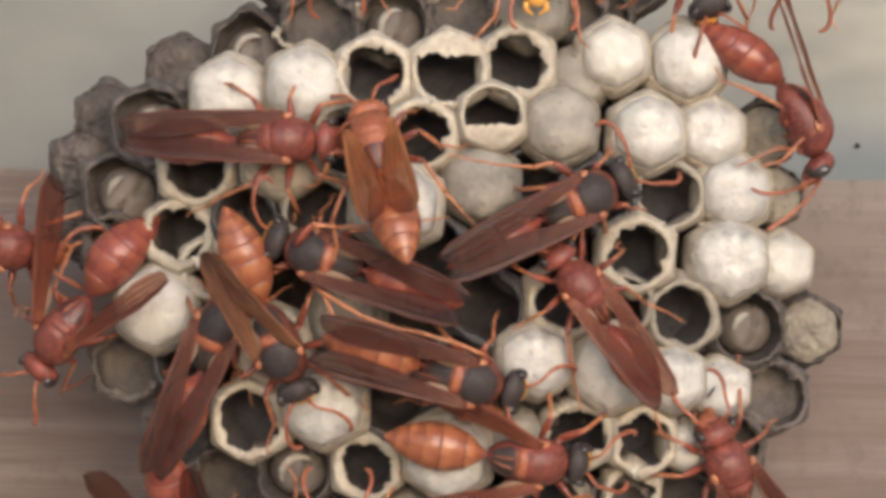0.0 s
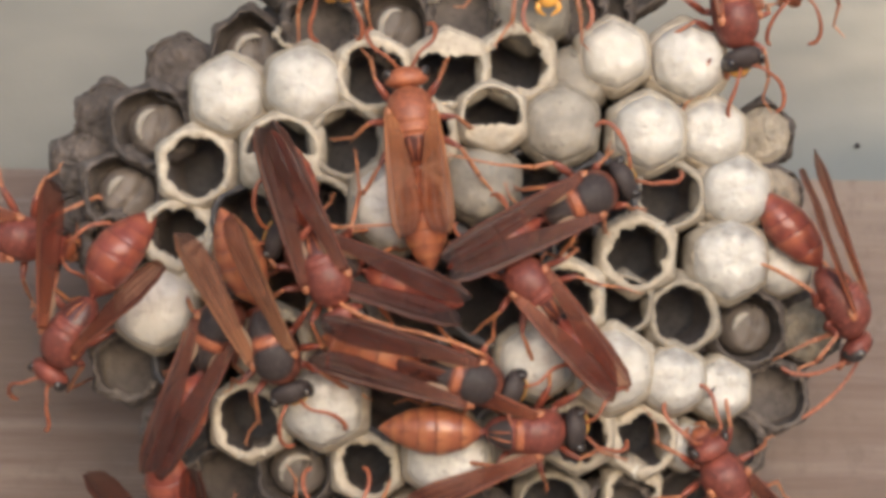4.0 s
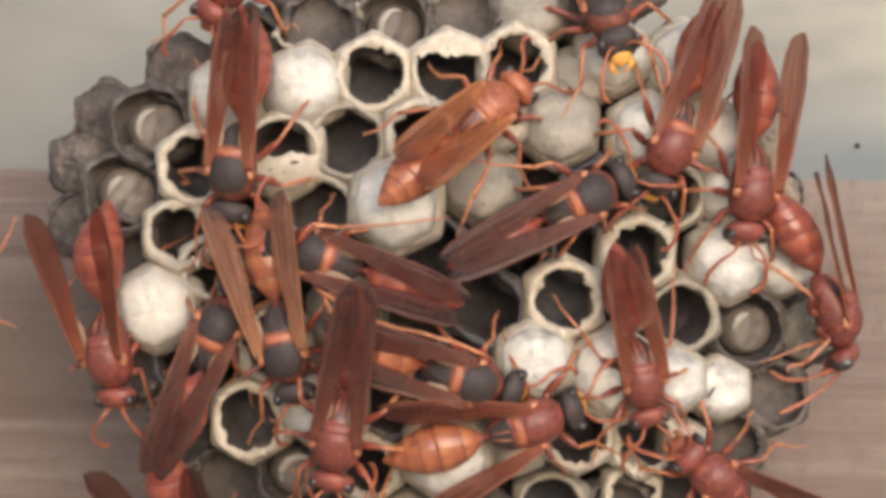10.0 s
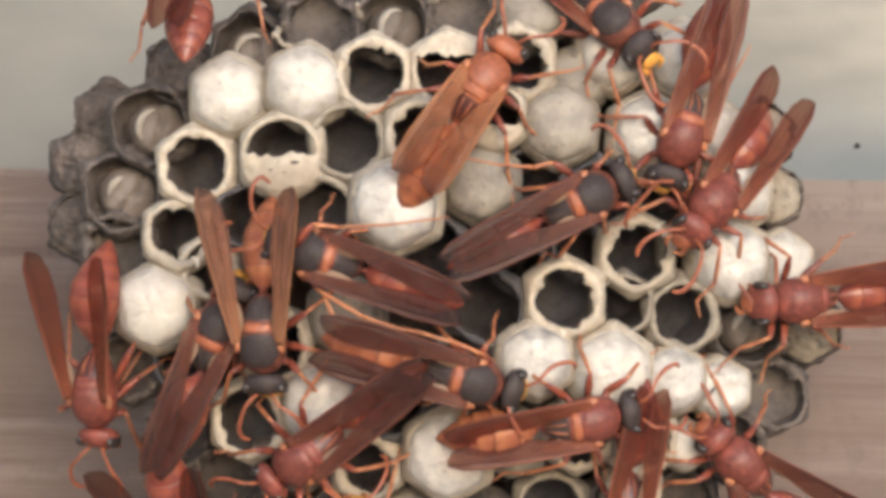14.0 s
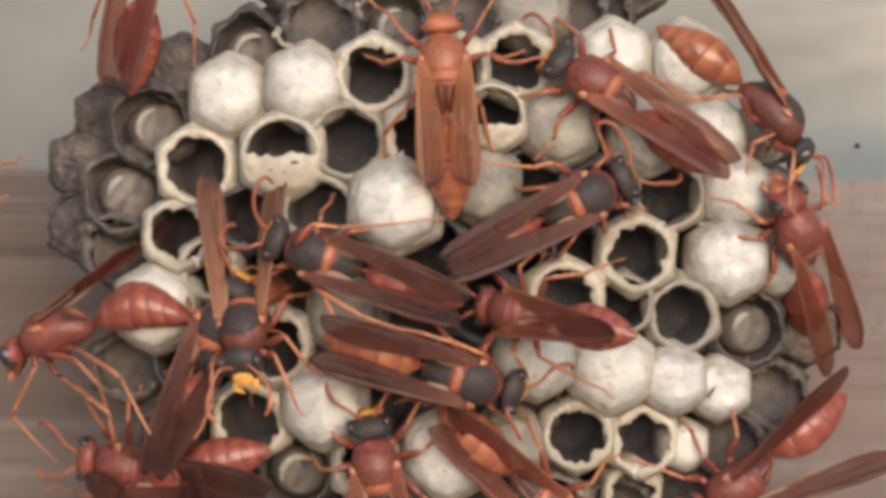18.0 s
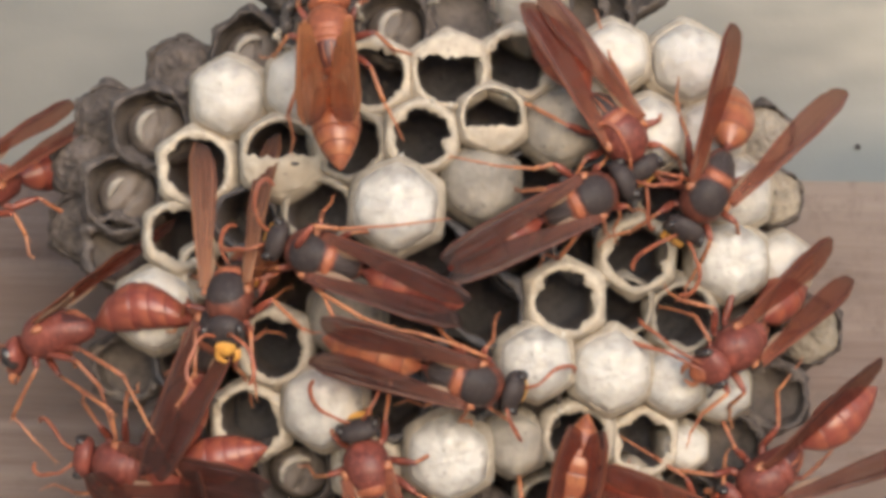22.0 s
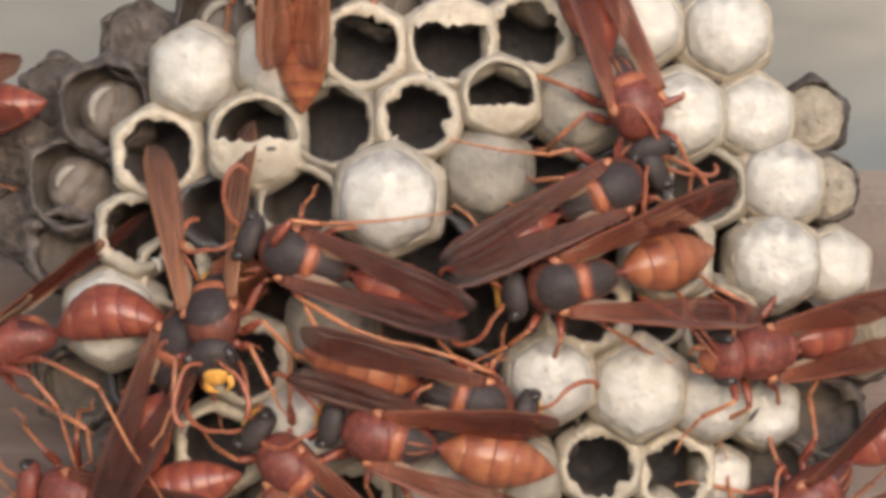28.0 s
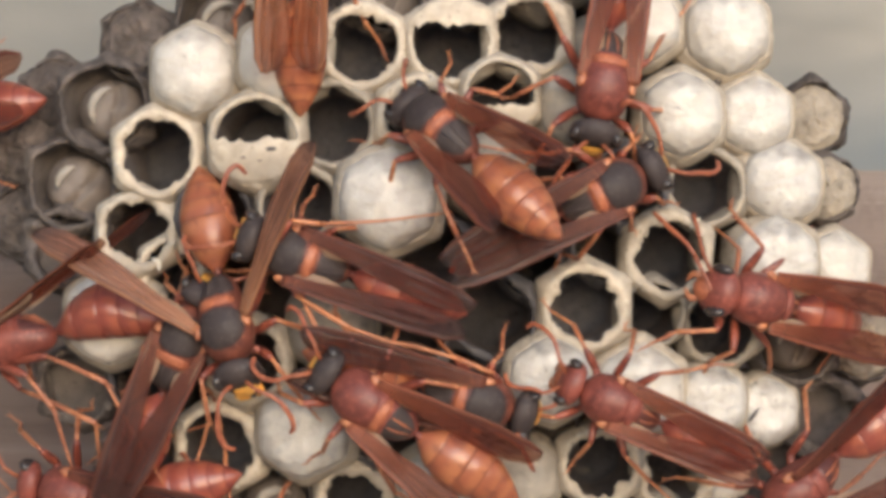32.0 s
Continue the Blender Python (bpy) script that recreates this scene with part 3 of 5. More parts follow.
# torn ribbons of old paper that stand up along the upper edge
for x, z, length, lean, spin in ((-14.6, 19.0, 3.6, 20, 10), (-13.2, 17.6, 3.0, -28, 60), (-7.2, 20.6, 4.6, 4, 80), (-1.0, 21.6, 3.0, 15, 40)):
    bm = bmesh.new()
    pts = smooth_path([Vector((0, 0, -2)), Vector((0.1, 0.2, 0)), Vector((0.5 * math.sin(spin), 0.2, length * 0.5)), Vector((0.3, 0.5, length))], 4)
    tube(bm, pts, [0.34 - 0.2 * i / len(pts) + 0.05 * math.sin(i * 2.3) for i in range(len(pts))], 6)
    part("paper_shred", bm, CREAM_PAPER if length > 2.9 else GREY_PAPER, nest, "torn strip of pale paper", at=comb_pose(x, z, -0.4) @ pose(0, 0, 0, lean, 0, spin))

# a small dark nail head in the wall
bm = bmesh.new()
lathe(bm, [(-6, 0.2, 0.2, 0), (0, 0.22, 0.22, 0), (0.05, 0.29, 0.29, 0), (0.3, 0.25, 0.25, 0), (0.4, 0.15, 0.15, 0)], 12)
nail = tagged(new("nail", finish(bm, "nail", BLACK)), "small dark nail head in the grey wall", "nail")
nail.matrix_basis = Matrix.Translation((0.0459, 0.0748, 0.01145)) @ pose(0, 0, 0, 0, 0, -90)


# ---- the wasps ----
def wing(side, length, seed, broad=1.0):
    """A fore wing folded lengthwise: a narrow pleated strip, widest behind the middle, with a blunt tip. Root at the origin, along -x."""
    bm = bmesh.new()
    n_len, n_wid = 30, 12
    top, low = [], []
    for i in range(n_len + 1):
        t = i / n_len
        wide = float(np.interp(t, (0, 0.06, 0.2, 0.45, 0.7, 0.86, 0.94, 0.985, 1.0), (0.75, 1.0, 1.25, 1.85, 2.3, 2.1, 1.6, 0.9, 0.4))) * broad
        fore = float(np.interp(t, (0, 0.3, 0.7, 0.9, 1.0), (0.42, 0.62, 0.75, 0.55, 0.0)))
        rt, rl = [], []
        for j in range(n_wid + 1):
            u = j / n_wid
            y = fore - wide * (1 - u)
            crease = abs(((u * 3.0) % 1.0) - 0.5) * 0.13 * (0.5 + t)
            z = crease - 0.55 * max(u - 0.6, 0) ** 1.5 + 0.1 * math.sin(t * 5 + seed) + 0.45 * t * (1 - t) - 0.25 * t * t + 0.09 * math.sin(t * 17 + u * 4 + seed) * t
            rib = (0.12 if j >= n_wid - 1 else 0.05 if j % 4 == 0 else 0.0) * (1 - 0.7 * t)
            rt.append(bm.verts.new(Vector((-t * length, y * side, z + rib)) * MM))
            rl.append(bm.verts.new(Vector((-t * length, y * side, z - 0.05)) * MM))
        top.append(rt)
        low.append(rl)
    for g in (top, low):
        for a, b in zip(g, g[1:]):
            for j in range(n_wid):
                bm.faces.new((a[j], a[j + 1], b[j + 1], b[j]))
    for a, b, c, d in zip(top, top[1:], low, low[1:]):
        for j in (0, n_wid):
            bm.faces.new((a[j], b[j], d[j], c[j]))
    for k in (0, n_len):
        for j in range(n_wid):
            bm.faces.new((top[k][j], top[k][j + 1], low[k][j + 1], low[k][j]))
    place = {v: (i / n_len, j / n_wid) for g in (top, low) for i, row in enumerate(g) for j, v in enumerate(row)}
    uv = bm.loops.layers.uv.new("wing_map")
    for f in bm.faces:
        for lp in f.loops:
            lp[uv].uv = place[lp.vert]
    return bm


def hind_lobe(side, length):
    """The clear inner lobe of the hind wing, which shows beside the waist."""
    bm = bmesh.new()
    loops = []
    for z in (-0.12, -0.16):
        loops.append([Vector((-length * t, -side * (0.25 + 1.25 * math.sin(math.pi * min(t * 1.05, 1)) ** 0.7 * (1 - 0.25 * t)) * w + side * 0.25, z + 0.1 * math.sin(6 * t))) * MM
                      for t, w in [(k / 12, 1) for k in range(13)] + [(k / 12, 0) for k in range(12, -1, -1)]])
    rings(bm, loops)
    return bm


def leg_points(row, side, rng, gait):
    """Hip-to-claw points in mm, from the hip, for the fore, middle and hind pair."""
    reach = ((3.8, 2.9), (0.3, 4.6), (-5.0, 3.9))[row]
    if not gait:
        reach = (reach[0] * 0.6, reach[1] * 0.6)
    j = lambda s: rng.uniform(-s, s)
    knee = Vector((reach[0] * 0.42 + j(0.5), side * (reach[1] * 0.62 + j(0.3)), 0.7 + j(0.4)))
    shin = Vector((reach[0] * 0.95 + j(0.7), side * (reach[1] * 0.95 + j(0.5)), -1.5 + j(0.4)))
    foot = Vector((reach[0] * 1.35 + j(0.9), side * (reach[1] * 1.1 + j(0.8)), -2.9 + j(0.3)))
    claw = foot + Vector((reach[0] * 0.24, side * 0.5, 0.1))
    return [Vector((0, 0, 0)), Vector((reach[0] * 0.1, side * 0.7, -0.3)), knee, shin, foot, claw]


THORAX = [(-4.25, 0.35, 0.4, -0.45), (-4.0, 0.75, 0.8, -0.4), (-3.3, 1.3, 1.25, -0.25), (-2.5, 1.62, 1.55, -0.05), (-1.6, 1.85, 1.85, 0.1), (-0.6, 2.02, 2.05, 0.15), (0.4, 2.08, 2.05, 0.15),
          (1.2, 2.0, 1.9, 0.1), (1.9, 1.75, 1.6, 0.0), (2.4, 1.3, 1.2, -0.15), (2.7, 0.75, 0.75, -0.25), (2.8, 0.45, 0.45, -0.25)]


def plate(x0, x1, half_angle, proud, square=2.4, narrow=0.0):
    """An oval plate of the back that follows the thorax and stands a little proud of it."""
    bm = bmesh.new()
    xs = [row[0] for row in THORAX]
    cols = [[row[k] for row in THORAX] for k in (1, 2, 3)]
    grid, nx, na = [], 14, 14
    for i in range(nx + 1):
        u = i / nx * 2 - 1
        x = x0 + (x1 - x0) * i / nx
        w, h, c = (float(np.interp(x, xs, col)) for col in cols)
        reach = radians(half_angle) * math.sqrt(max(1 - abs(u) ** square, 0.004)) * (1 + narrow * u)
        row = []
        for j in range(na + 1):
            v = j / na * 2 - 1
            up = proud * (1 - max(abs(u), abs(v)) ** 6) - 0.03
            a = math.pi / 2 + v * reach
            row.append(bm.verts.new(Vector((x, (w + up) * math.cos(a), c + (h + up) * math.sin(a))) * MM))
        grid.append(row)
    for a, b in zip(grid, grid[1:]):
        for j in range(na):
            bm.faces.new((a[j], a[j + 1], b[j + 1], b[j]))
    return bm


def paper_wasp(seed=0, dark=False, spread=0, lift=6, gait=1, warm=0.0, bend=0, blade=14.2, wings_of="smoky", stout=1.0, curl=0.0, dark_head=False, held=None, broad=1.08, size=1.0):
    """A paper wasp about 19 mm long; head along local x, back along local z, origin in the middle of the thorax.
    spread: degrees by which the wings open; curl: mm by which the hind body arches; bend: degrees by which it hangs.
    held: limbs in a set pose, as points in mm from the hip or the root of the feeler."""
    held = held or {}
    rng = random.Random(100 + seed)
    body_mat, gaster_mat = ORANGE_RED if warm > 0.7 else RED, GASTER_WARM if warm else GASTER
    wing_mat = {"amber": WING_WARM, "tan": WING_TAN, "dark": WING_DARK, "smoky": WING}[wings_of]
    w = new("paper_wasp")
    w.scale = (size, size, size)
    look_of = ("paper wasp with black back, tan wings and yellow face" if dark and wings_of == "tan" else
               "paper wasp with black back, red sides and smoky folded wings" if dark else
               "orange paper wasp with amber wings and banded hind body" if warm > 0.7 else
               "large red paper wasp with orange-banded hind body" if warm else
               "rust-red paper wasp with amber wings and orange legs" if wings_of == "amber" else
               "rust-red paper wasp with dark head and smoky wings" if dark_head else
               "rust-red paper wasp with dark wings and red thighs" if wings_of == "dark" else
               "rust-red paper wasp with smoky wings and orange legs")
    tagged(w, look_of, "wasp", "wasps on the nest")
    bm = bmesh.new()
    lathe(bm, THORAX, 24)
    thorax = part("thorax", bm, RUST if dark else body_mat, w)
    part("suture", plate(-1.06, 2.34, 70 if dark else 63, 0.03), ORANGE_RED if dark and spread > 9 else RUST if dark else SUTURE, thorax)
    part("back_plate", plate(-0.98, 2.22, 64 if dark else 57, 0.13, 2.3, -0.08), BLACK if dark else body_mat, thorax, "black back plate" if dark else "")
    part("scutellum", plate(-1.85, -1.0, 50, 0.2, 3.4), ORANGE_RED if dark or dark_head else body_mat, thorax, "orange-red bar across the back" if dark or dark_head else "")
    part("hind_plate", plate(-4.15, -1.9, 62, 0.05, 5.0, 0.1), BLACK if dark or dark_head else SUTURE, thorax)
    for q in (1, -1):
        bm = bmesh.new()
        tube(bm, [Vector((-2.2, q * 0.42, 1.62)), Vector((-3.0, q * 0.36, 1.3)), Vector((-3.9, q * 0.2, 0.45))], [0.07, 0.1, 0.05], 6)
        part("ridge", bm, ORANGE_RED if not dark else BLACK, thorax)
        bm = bmesh.new()
        lathe(bm, [(-0.6, 0.08, 0.06, 0), (-0.4, 0.32, 0.22, 0), (0.1, 0.4, 0.28, 0), (0.5, 0.24, 0.18, 0), (0.62, 0.06, 0.05, 0)], 10)
        part("shoulder_scale", bm, LEG, thorax, "small orange scale over the wing root", at=pose(0.0002, q * 0.00195, 0.00115, q * -40, 0, q * 8))
    # head, a broad short bar from above, its face turned down
    head_mat = BLACK if dark or dark_head else body_mat
    bm = bmesh.new()
    lathe(bm, [(2.75, 0.55, 0.5, -0.2), (2.9, 1.35, 1.0, -0.25), (3.2, 1.8, 1.35, -0.4), (3.65, 1.92, 1.6, -0.65), (4.1, 1.75, 1.65, -0.85), (4.45, 1.3, 1.4, -1.0), (4.65, 0.75, 0.9, -1.1), (4.72, 0.3, 0.4, -1.15)], 22)
    head = part("head", bm, head_mat, w)
    for s in (1, -1):
        bm = bmesh.new()
        lathe(bm, [(-0.72, 0.1, 0.2, 0), (-0.55, 0.34, 0.75, 0), (-0.2, 0.48, 1.12, 0), (0.2, 0.48, 1.12, 0), (0.55, 0.34, 0.75, 0), (0.72, 0.1, 0.2, 0)], 14)
        part("eye", bm, EYE, head, "glossy dark eye", at=pose(0.00385, s * 0.00148, -0.0006, 0, 14, s * 24))
        bm = bmesh.new()
        tube(bm, smooth_path([Vector((0, 0, 0)), Vector((0.55, s * 0.2, -0.55)), Vector((0.6, -s * 0.45, -1.15))], 4), [0.3, 0.32, 0.31, 0.29, 0.26, 0.22, 0.17, 0.12, 0.06])
        part("jaw", bm, YELLOW if dark else LEG, head, at=pose(0.0042, s * 0.0007, -0.0020))
    bm = bmesh.new()
    lathe(bm, [(4.0, 0.5, 0.4, -1.35), (4.35, 1.0, 0.85, -1.45), (4.72, 0.92, 0.8, -1.55), (4.92, 0.65, 0.6, -1.7), (5.0, 0.3, 0.25, -1.85)], 14)
    part("face", bm, YELLOW if dark or dark_head else ORANGE_RED, head, "yellow face plate" if dark or dark_head else "")
    antennae = []
    for s in (1, -1):
        e = rng.uniform(-0.6, 0.6)
        pts = smooth_path([Vector((0, 0, 0)), Vector((0.6, s * 0.5, 0.75)), Vector((1.2, s * 1.0, 0.9)), Vector((2.1, s * (1.7 + e), 0.3)),
                           Vector((3.2, s * (2.2 + e), -0.6)), Vector((4.0, s * (2.1 + e), -1.4)), Vector((4.2, s * (1.6 + e), -2.0))], 4)
        slot = "feeler_%s" % ("left" if s > 0 else "right")
        if slot in held:
            pts = smooth_path([Vector(q) for q in held[slot]], 5)
        cut = 8
        bm = bmesh.new()
        tube(bm, pts[:cut + 1], [0.17 - 0.004 * i for i in range(cut + 1)], 8)
        scape = part("antenna", bm, ORANGE_RED, w, at=pose(0.0044, s * 0.0005, -0.0004))
        bm = bmesh.new()
        rest = len(pts) - cut
        tube(bm, pts[cut:], [min(0.14 + 0.01 * i, 0.2) * (0.94 + 0.06 * (i % 2)) * (1 if i < rest - 2 else 0.7) for i in range(rest)], 8)
        part("antenna_whip", bm, FEELER, scape)
        antennae.append(scape)
    # waist and hind body
    bm = bmesh.new()
    lathe(bm, [(-3.9, 0.4, 0.4, -0.45), (-4.2, 0.26, 0.3, -0.4), (-4.5, 0.28, 0.32, -0.3), (-4.75, 0.42, 0.42, -0.25), (-4.85, 0.28, 0.28, -0.25)], 12)
    part("waist", bm, body_mat, w)
    seams = (0.0, 0.21, 0.46, 0.63, 0.77, 0.89, 1.0)

    def ring_row(t, swell):
        girth = float(np.interp(t, (0, 0.05, 0.12, 0.2, 0.3, 0.42, 0.54, 0.66, 0.78, 0.88, 0.95, 1.0), (0.3, 0.72, 1.25, 1.68, 2.0, 2.16, 2.12, 1.88, 1.45, 0.95, 0.5, 0.12)))
        girth = max(girth * swell * stout, 0.1)
        return (-8.9 * stout * t, girth, max(girth * 0.94, 0.1), curl * math.sin(t * math.pi) - 0.15 * math.sin(t * 3) - 1.0 * t * t)

    for k, (t0, t1) in enumerate(zip(seams, seams[1:])):
        bm = bmesh.new()
        prof = [ring_row(max(t0 - 0.025, 0), 0.94)] + [ring_row(t0 + (t1 - t0) * q / 8, 0.968 + 0.042 * math.sin(math.pi / 2 * min(q / 6, 1))) for q in range(9)]
        if k < 5:
            prof.append(ring_row(t1 + 0.004, 0.95))
        lathe(bm, prof, 26)
        if k == 0:
            gaster = part("gaster", bm, gaster_mat, w, at=pose(-0.0045, 0, -0.0003, 0, rng.uniform(-3, 4) + bend, rng.uniform(-1.5, 1.5)))
        else:
            part("segment", bm, gaster_mat, gaster)
    wings = []
    for s in (1, -1):
        blade_ob = part("wing", wing(s, blade, seed, broad), wing_mat, w, {"amber": "amber brown wing", "tan": "tan brown wing", "dark": "dark maroon wing", "smoky": "smoky brown wing"}[wings_of],
                        at=pose(0.0001, s * 0.0019, 0.0016 + s * 0.00014, s * (6 if spread < 4 else 20), lift, -s * spread + rng.uniform(-1, 1)))
        part("hind_wing", hind_lobe(s, blade * 0.42), CLEAR_WING, blade_ob, "clear grey lobe of the hind wing")
        wings.append(blade_ob)
    legs = []
    for row in range(3):
        for s in (1, -1):
            p = leg_points(row, s, rng, gait)
            slot = "%s_%s" % (("fore", "middle", "hind")[row], "left" if s > 0 else "right")
            if slot in held:
                p = [Vector(q) for q in held[slot]]
                p = p if len(p) > 5 else [p[0], p[0].lerp(p[1], 0.2)] + p[1:]
                p = p if len(p) > 5 else p[:-1] + [p[-2].lerp(p[-1], 0.7), p[-1]]
            pieces = ((0, 2, "leg", THIGH), (2, 3, "shin", LEG), (3, 5, "foot", LEG))
            widths = ((0.34, 0.29), (0.31, 0.20), (0.155, 0.20), (0.145, 0.11), (0.11, 0.07))
            for first, last, kind, skin in pieces:
                bm = bmesh.new()
                segs, rad = [], []
                for i in range(first, last):
                    for k in range(5):
                        t = k / 5
                        segs.append(p[i].lerp(p[i + 1], t) + Vector((0, 0, 0.07 * math.sin(t * math.pi))))
                        ring = 0.12 * (k % 2) if kind == "foot" else 0.0
                        rad.append((widths[i][0] + (widths[i][1] - widths[i][0]) * t) * (1 + (0.38 if i == 1 else 0.08) * math.sin(t * math.pi) - ring))
                segs.append(p[last])
                rad.append(widths[last - 1][1])
                tube(bm, segs, rad, 8)
                if kind == "shin":
                    along = (p[3] - p[2]).normalized()
                    for q in (1, -1):
                        tube(bm, [p[3] - along * 0.15, p[3] + along * 0.25 + Vector((0.12 * q, 0.1, -0.12)), p[3] + along * 0.55 + Vector((0.2 * q, 0.16, -0.2))], [0.07, 0.05, 0.015], 5)
                if kind == "foot":
                    tip, out = p[last], (p[last] - p[last - 1]).normalized()
                    for q in (1, -1):
                        tube(bm, [tip, tip + out * 0.18 + Vector((0.12 * q, 0.12 * q, 0)), tip + out * 0.3 + Vector((0.16 * q, 0.16 * q, -0.16))], [0.06, 0.05, 0.015], 5)
                if kind == "leg":
                    limb = part("leg", bm, skin, w, at=pose((1.7 - 1.35 * row) * MM, s * 0.0011, -0.0014))
                else:
                    part(kind, bm, skin, limb, "orange shin with two spurs" if kind == "shin" else "")
            legs.append(limb)
    limbs[w.name] = (legs, antennae, wings, gaster)
    return w


limbs = {}
wasps = {}
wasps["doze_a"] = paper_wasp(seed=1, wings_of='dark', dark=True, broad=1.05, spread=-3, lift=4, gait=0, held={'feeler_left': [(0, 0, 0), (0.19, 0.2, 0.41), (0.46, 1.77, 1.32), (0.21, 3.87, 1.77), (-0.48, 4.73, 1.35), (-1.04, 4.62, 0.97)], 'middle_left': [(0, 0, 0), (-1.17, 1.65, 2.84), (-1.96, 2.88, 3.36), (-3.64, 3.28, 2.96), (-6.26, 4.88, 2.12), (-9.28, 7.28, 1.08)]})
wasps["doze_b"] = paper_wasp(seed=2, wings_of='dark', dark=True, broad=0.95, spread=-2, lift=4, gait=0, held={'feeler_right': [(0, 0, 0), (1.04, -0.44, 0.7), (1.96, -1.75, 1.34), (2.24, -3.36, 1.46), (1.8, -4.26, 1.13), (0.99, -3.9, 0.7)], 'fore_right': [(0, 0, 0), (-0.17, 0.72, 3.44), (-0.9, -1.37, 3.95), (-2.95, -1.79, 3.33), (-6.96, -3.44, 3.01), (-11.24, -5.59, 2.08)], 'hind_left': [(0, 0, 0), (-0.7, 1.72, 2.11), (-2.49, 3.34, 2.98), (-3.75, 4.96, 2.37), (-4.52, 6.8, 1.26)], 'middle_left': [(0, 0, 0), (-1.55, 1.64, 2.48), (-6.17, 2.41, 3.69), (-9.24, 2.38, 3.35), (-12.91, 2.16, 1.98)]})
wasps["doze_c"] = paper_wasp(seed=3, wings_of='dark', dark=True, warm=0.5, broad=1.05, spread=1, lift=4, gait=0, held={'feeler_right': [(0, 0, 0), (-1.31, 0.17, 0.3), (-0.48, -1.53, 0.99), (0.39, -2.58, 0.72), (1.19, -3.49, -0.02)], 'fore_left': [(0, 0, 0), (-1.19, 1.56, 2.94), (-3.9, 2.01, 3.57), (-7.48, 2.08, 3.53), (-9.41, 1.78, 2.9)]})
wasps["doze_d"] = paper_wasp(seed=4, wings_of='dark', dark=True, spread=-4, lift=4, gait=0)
wasps["feeder"] = paper_wasp(seed=5, warm=0.5, wings_of='tan', dark=True, spread=16, lift=22, gait=1)
wasps["orange"] = paper_wasp(seed=6, wings_of='amber', dark=False, spread=2, lift=3, gait=1, warm=1.0, blade=11.0, broad=1.25)
wasps["wander"] = paper_wasp(seed=7, wings_of='dark', dark=False, spread=-3, lift=4, gait=1)
wasps["left"] = paper_wasp(seed=8, dark=False, stout=1.06, bend=-13, curl=1.4, spread=24, lift=18, gait=1, held={'fore_left': [(0, 0, 0), (-0.13, 0.7, -0.75), (4.15, -0.09, -4.3), (3.02, -0.09, -7.12), (2.01, -0.23, -9.4)], 'middle_left': [(0, 0, 0), (-2.4, 1.72, -1.04), (-3.73, 2.41, -3.95), (-3.22, 2.18, -9.27), (-0.71, 0.71, -12.25)], 'hind_left': [(0, 0, 0), (-3.34, 2.09, -0.03), (-7.59, 3.34, -3.14), (-8.14, 3.33, -7.87), (-8.93, 2.47, -14.03)], 'fore_right': [(0, 0, 0), (-1.65, 1.34, -2.22), (-7.84, 4.48, -6.03), (-6.87, 3.97, -8.58), (-5.6, 3.28, -8.95)]})
wasps["right"] = paper_wasp(seed=9, dark=False, spread=2, lift=7, gait=1, held={'feeler_left': [(0, 0, 0), (0.77, -1.76, -1.07), (1.33, -3.34, -2.42), (1.81, -4.43, -4.36), (1.95, -5.33, -6.16)], 'feeler_right': [(0, 0, 0), (-0.09, -2.02, -2.11), (-0.47, -3.77, -3.55), (-1.18, -4.64, -4.93), (-2.11, -4.86, -5.77)], 'fore_right': [(0, 0, 0), (-0.26, -0.09, -0.14), (-1.37, -2.38, -1.34), (-1.52, -3.16, -3.13), (-1.59, -3.72, -4.71)]})
wasps["crown"] = paper_wasp(seed=10, dark=True, warm=0.5, spread=18, lift=9, gait=1)
wasps["pale"] = paper_wasp(seed=11, dark_head=True, dark=False, spread=-3, lift=3, gait=1)
wasps["black"] = paper_wasp(seed=12, dark=False, spread=3, lift=6, gait=1)
wasps["stout"] = paper_wasp(seed=13, size=0.91, blade=13.4, dark=False, spread=-2, lift=4, gait=1)
wasps["corner"] = paper_wasp(seed=14, wings_of='dark', dark=False, spread=16, lift=12, gait=1)
wasps["queen"] = paper_wasp(seed=15, dark_head=True, dark=False, spread=24, lift=-2, gait=1, warm=0.5, blade=13.0)
wasps["lower"] = paper_wasp(seed=16, dark_head=True, dark=False, spread=2, lift=6, gait=1)
wasps["dusky"] = paper_wasp(seed=17, dark=True, spread=-2, lift=8, gait=1)
wasps["scout"] = paper_wasp(seed=18, dark=False, spread=1, lift=8, gait=1)
wasps["edge"] = paper_wasp(seed=19, dark=False, spread=3, lift=12, gait=1)
wasps["under"] = paper_wasp(seed=20, wings_of='dark', dark=False, broad=1.3, spread=14, lift=10, gait=0)


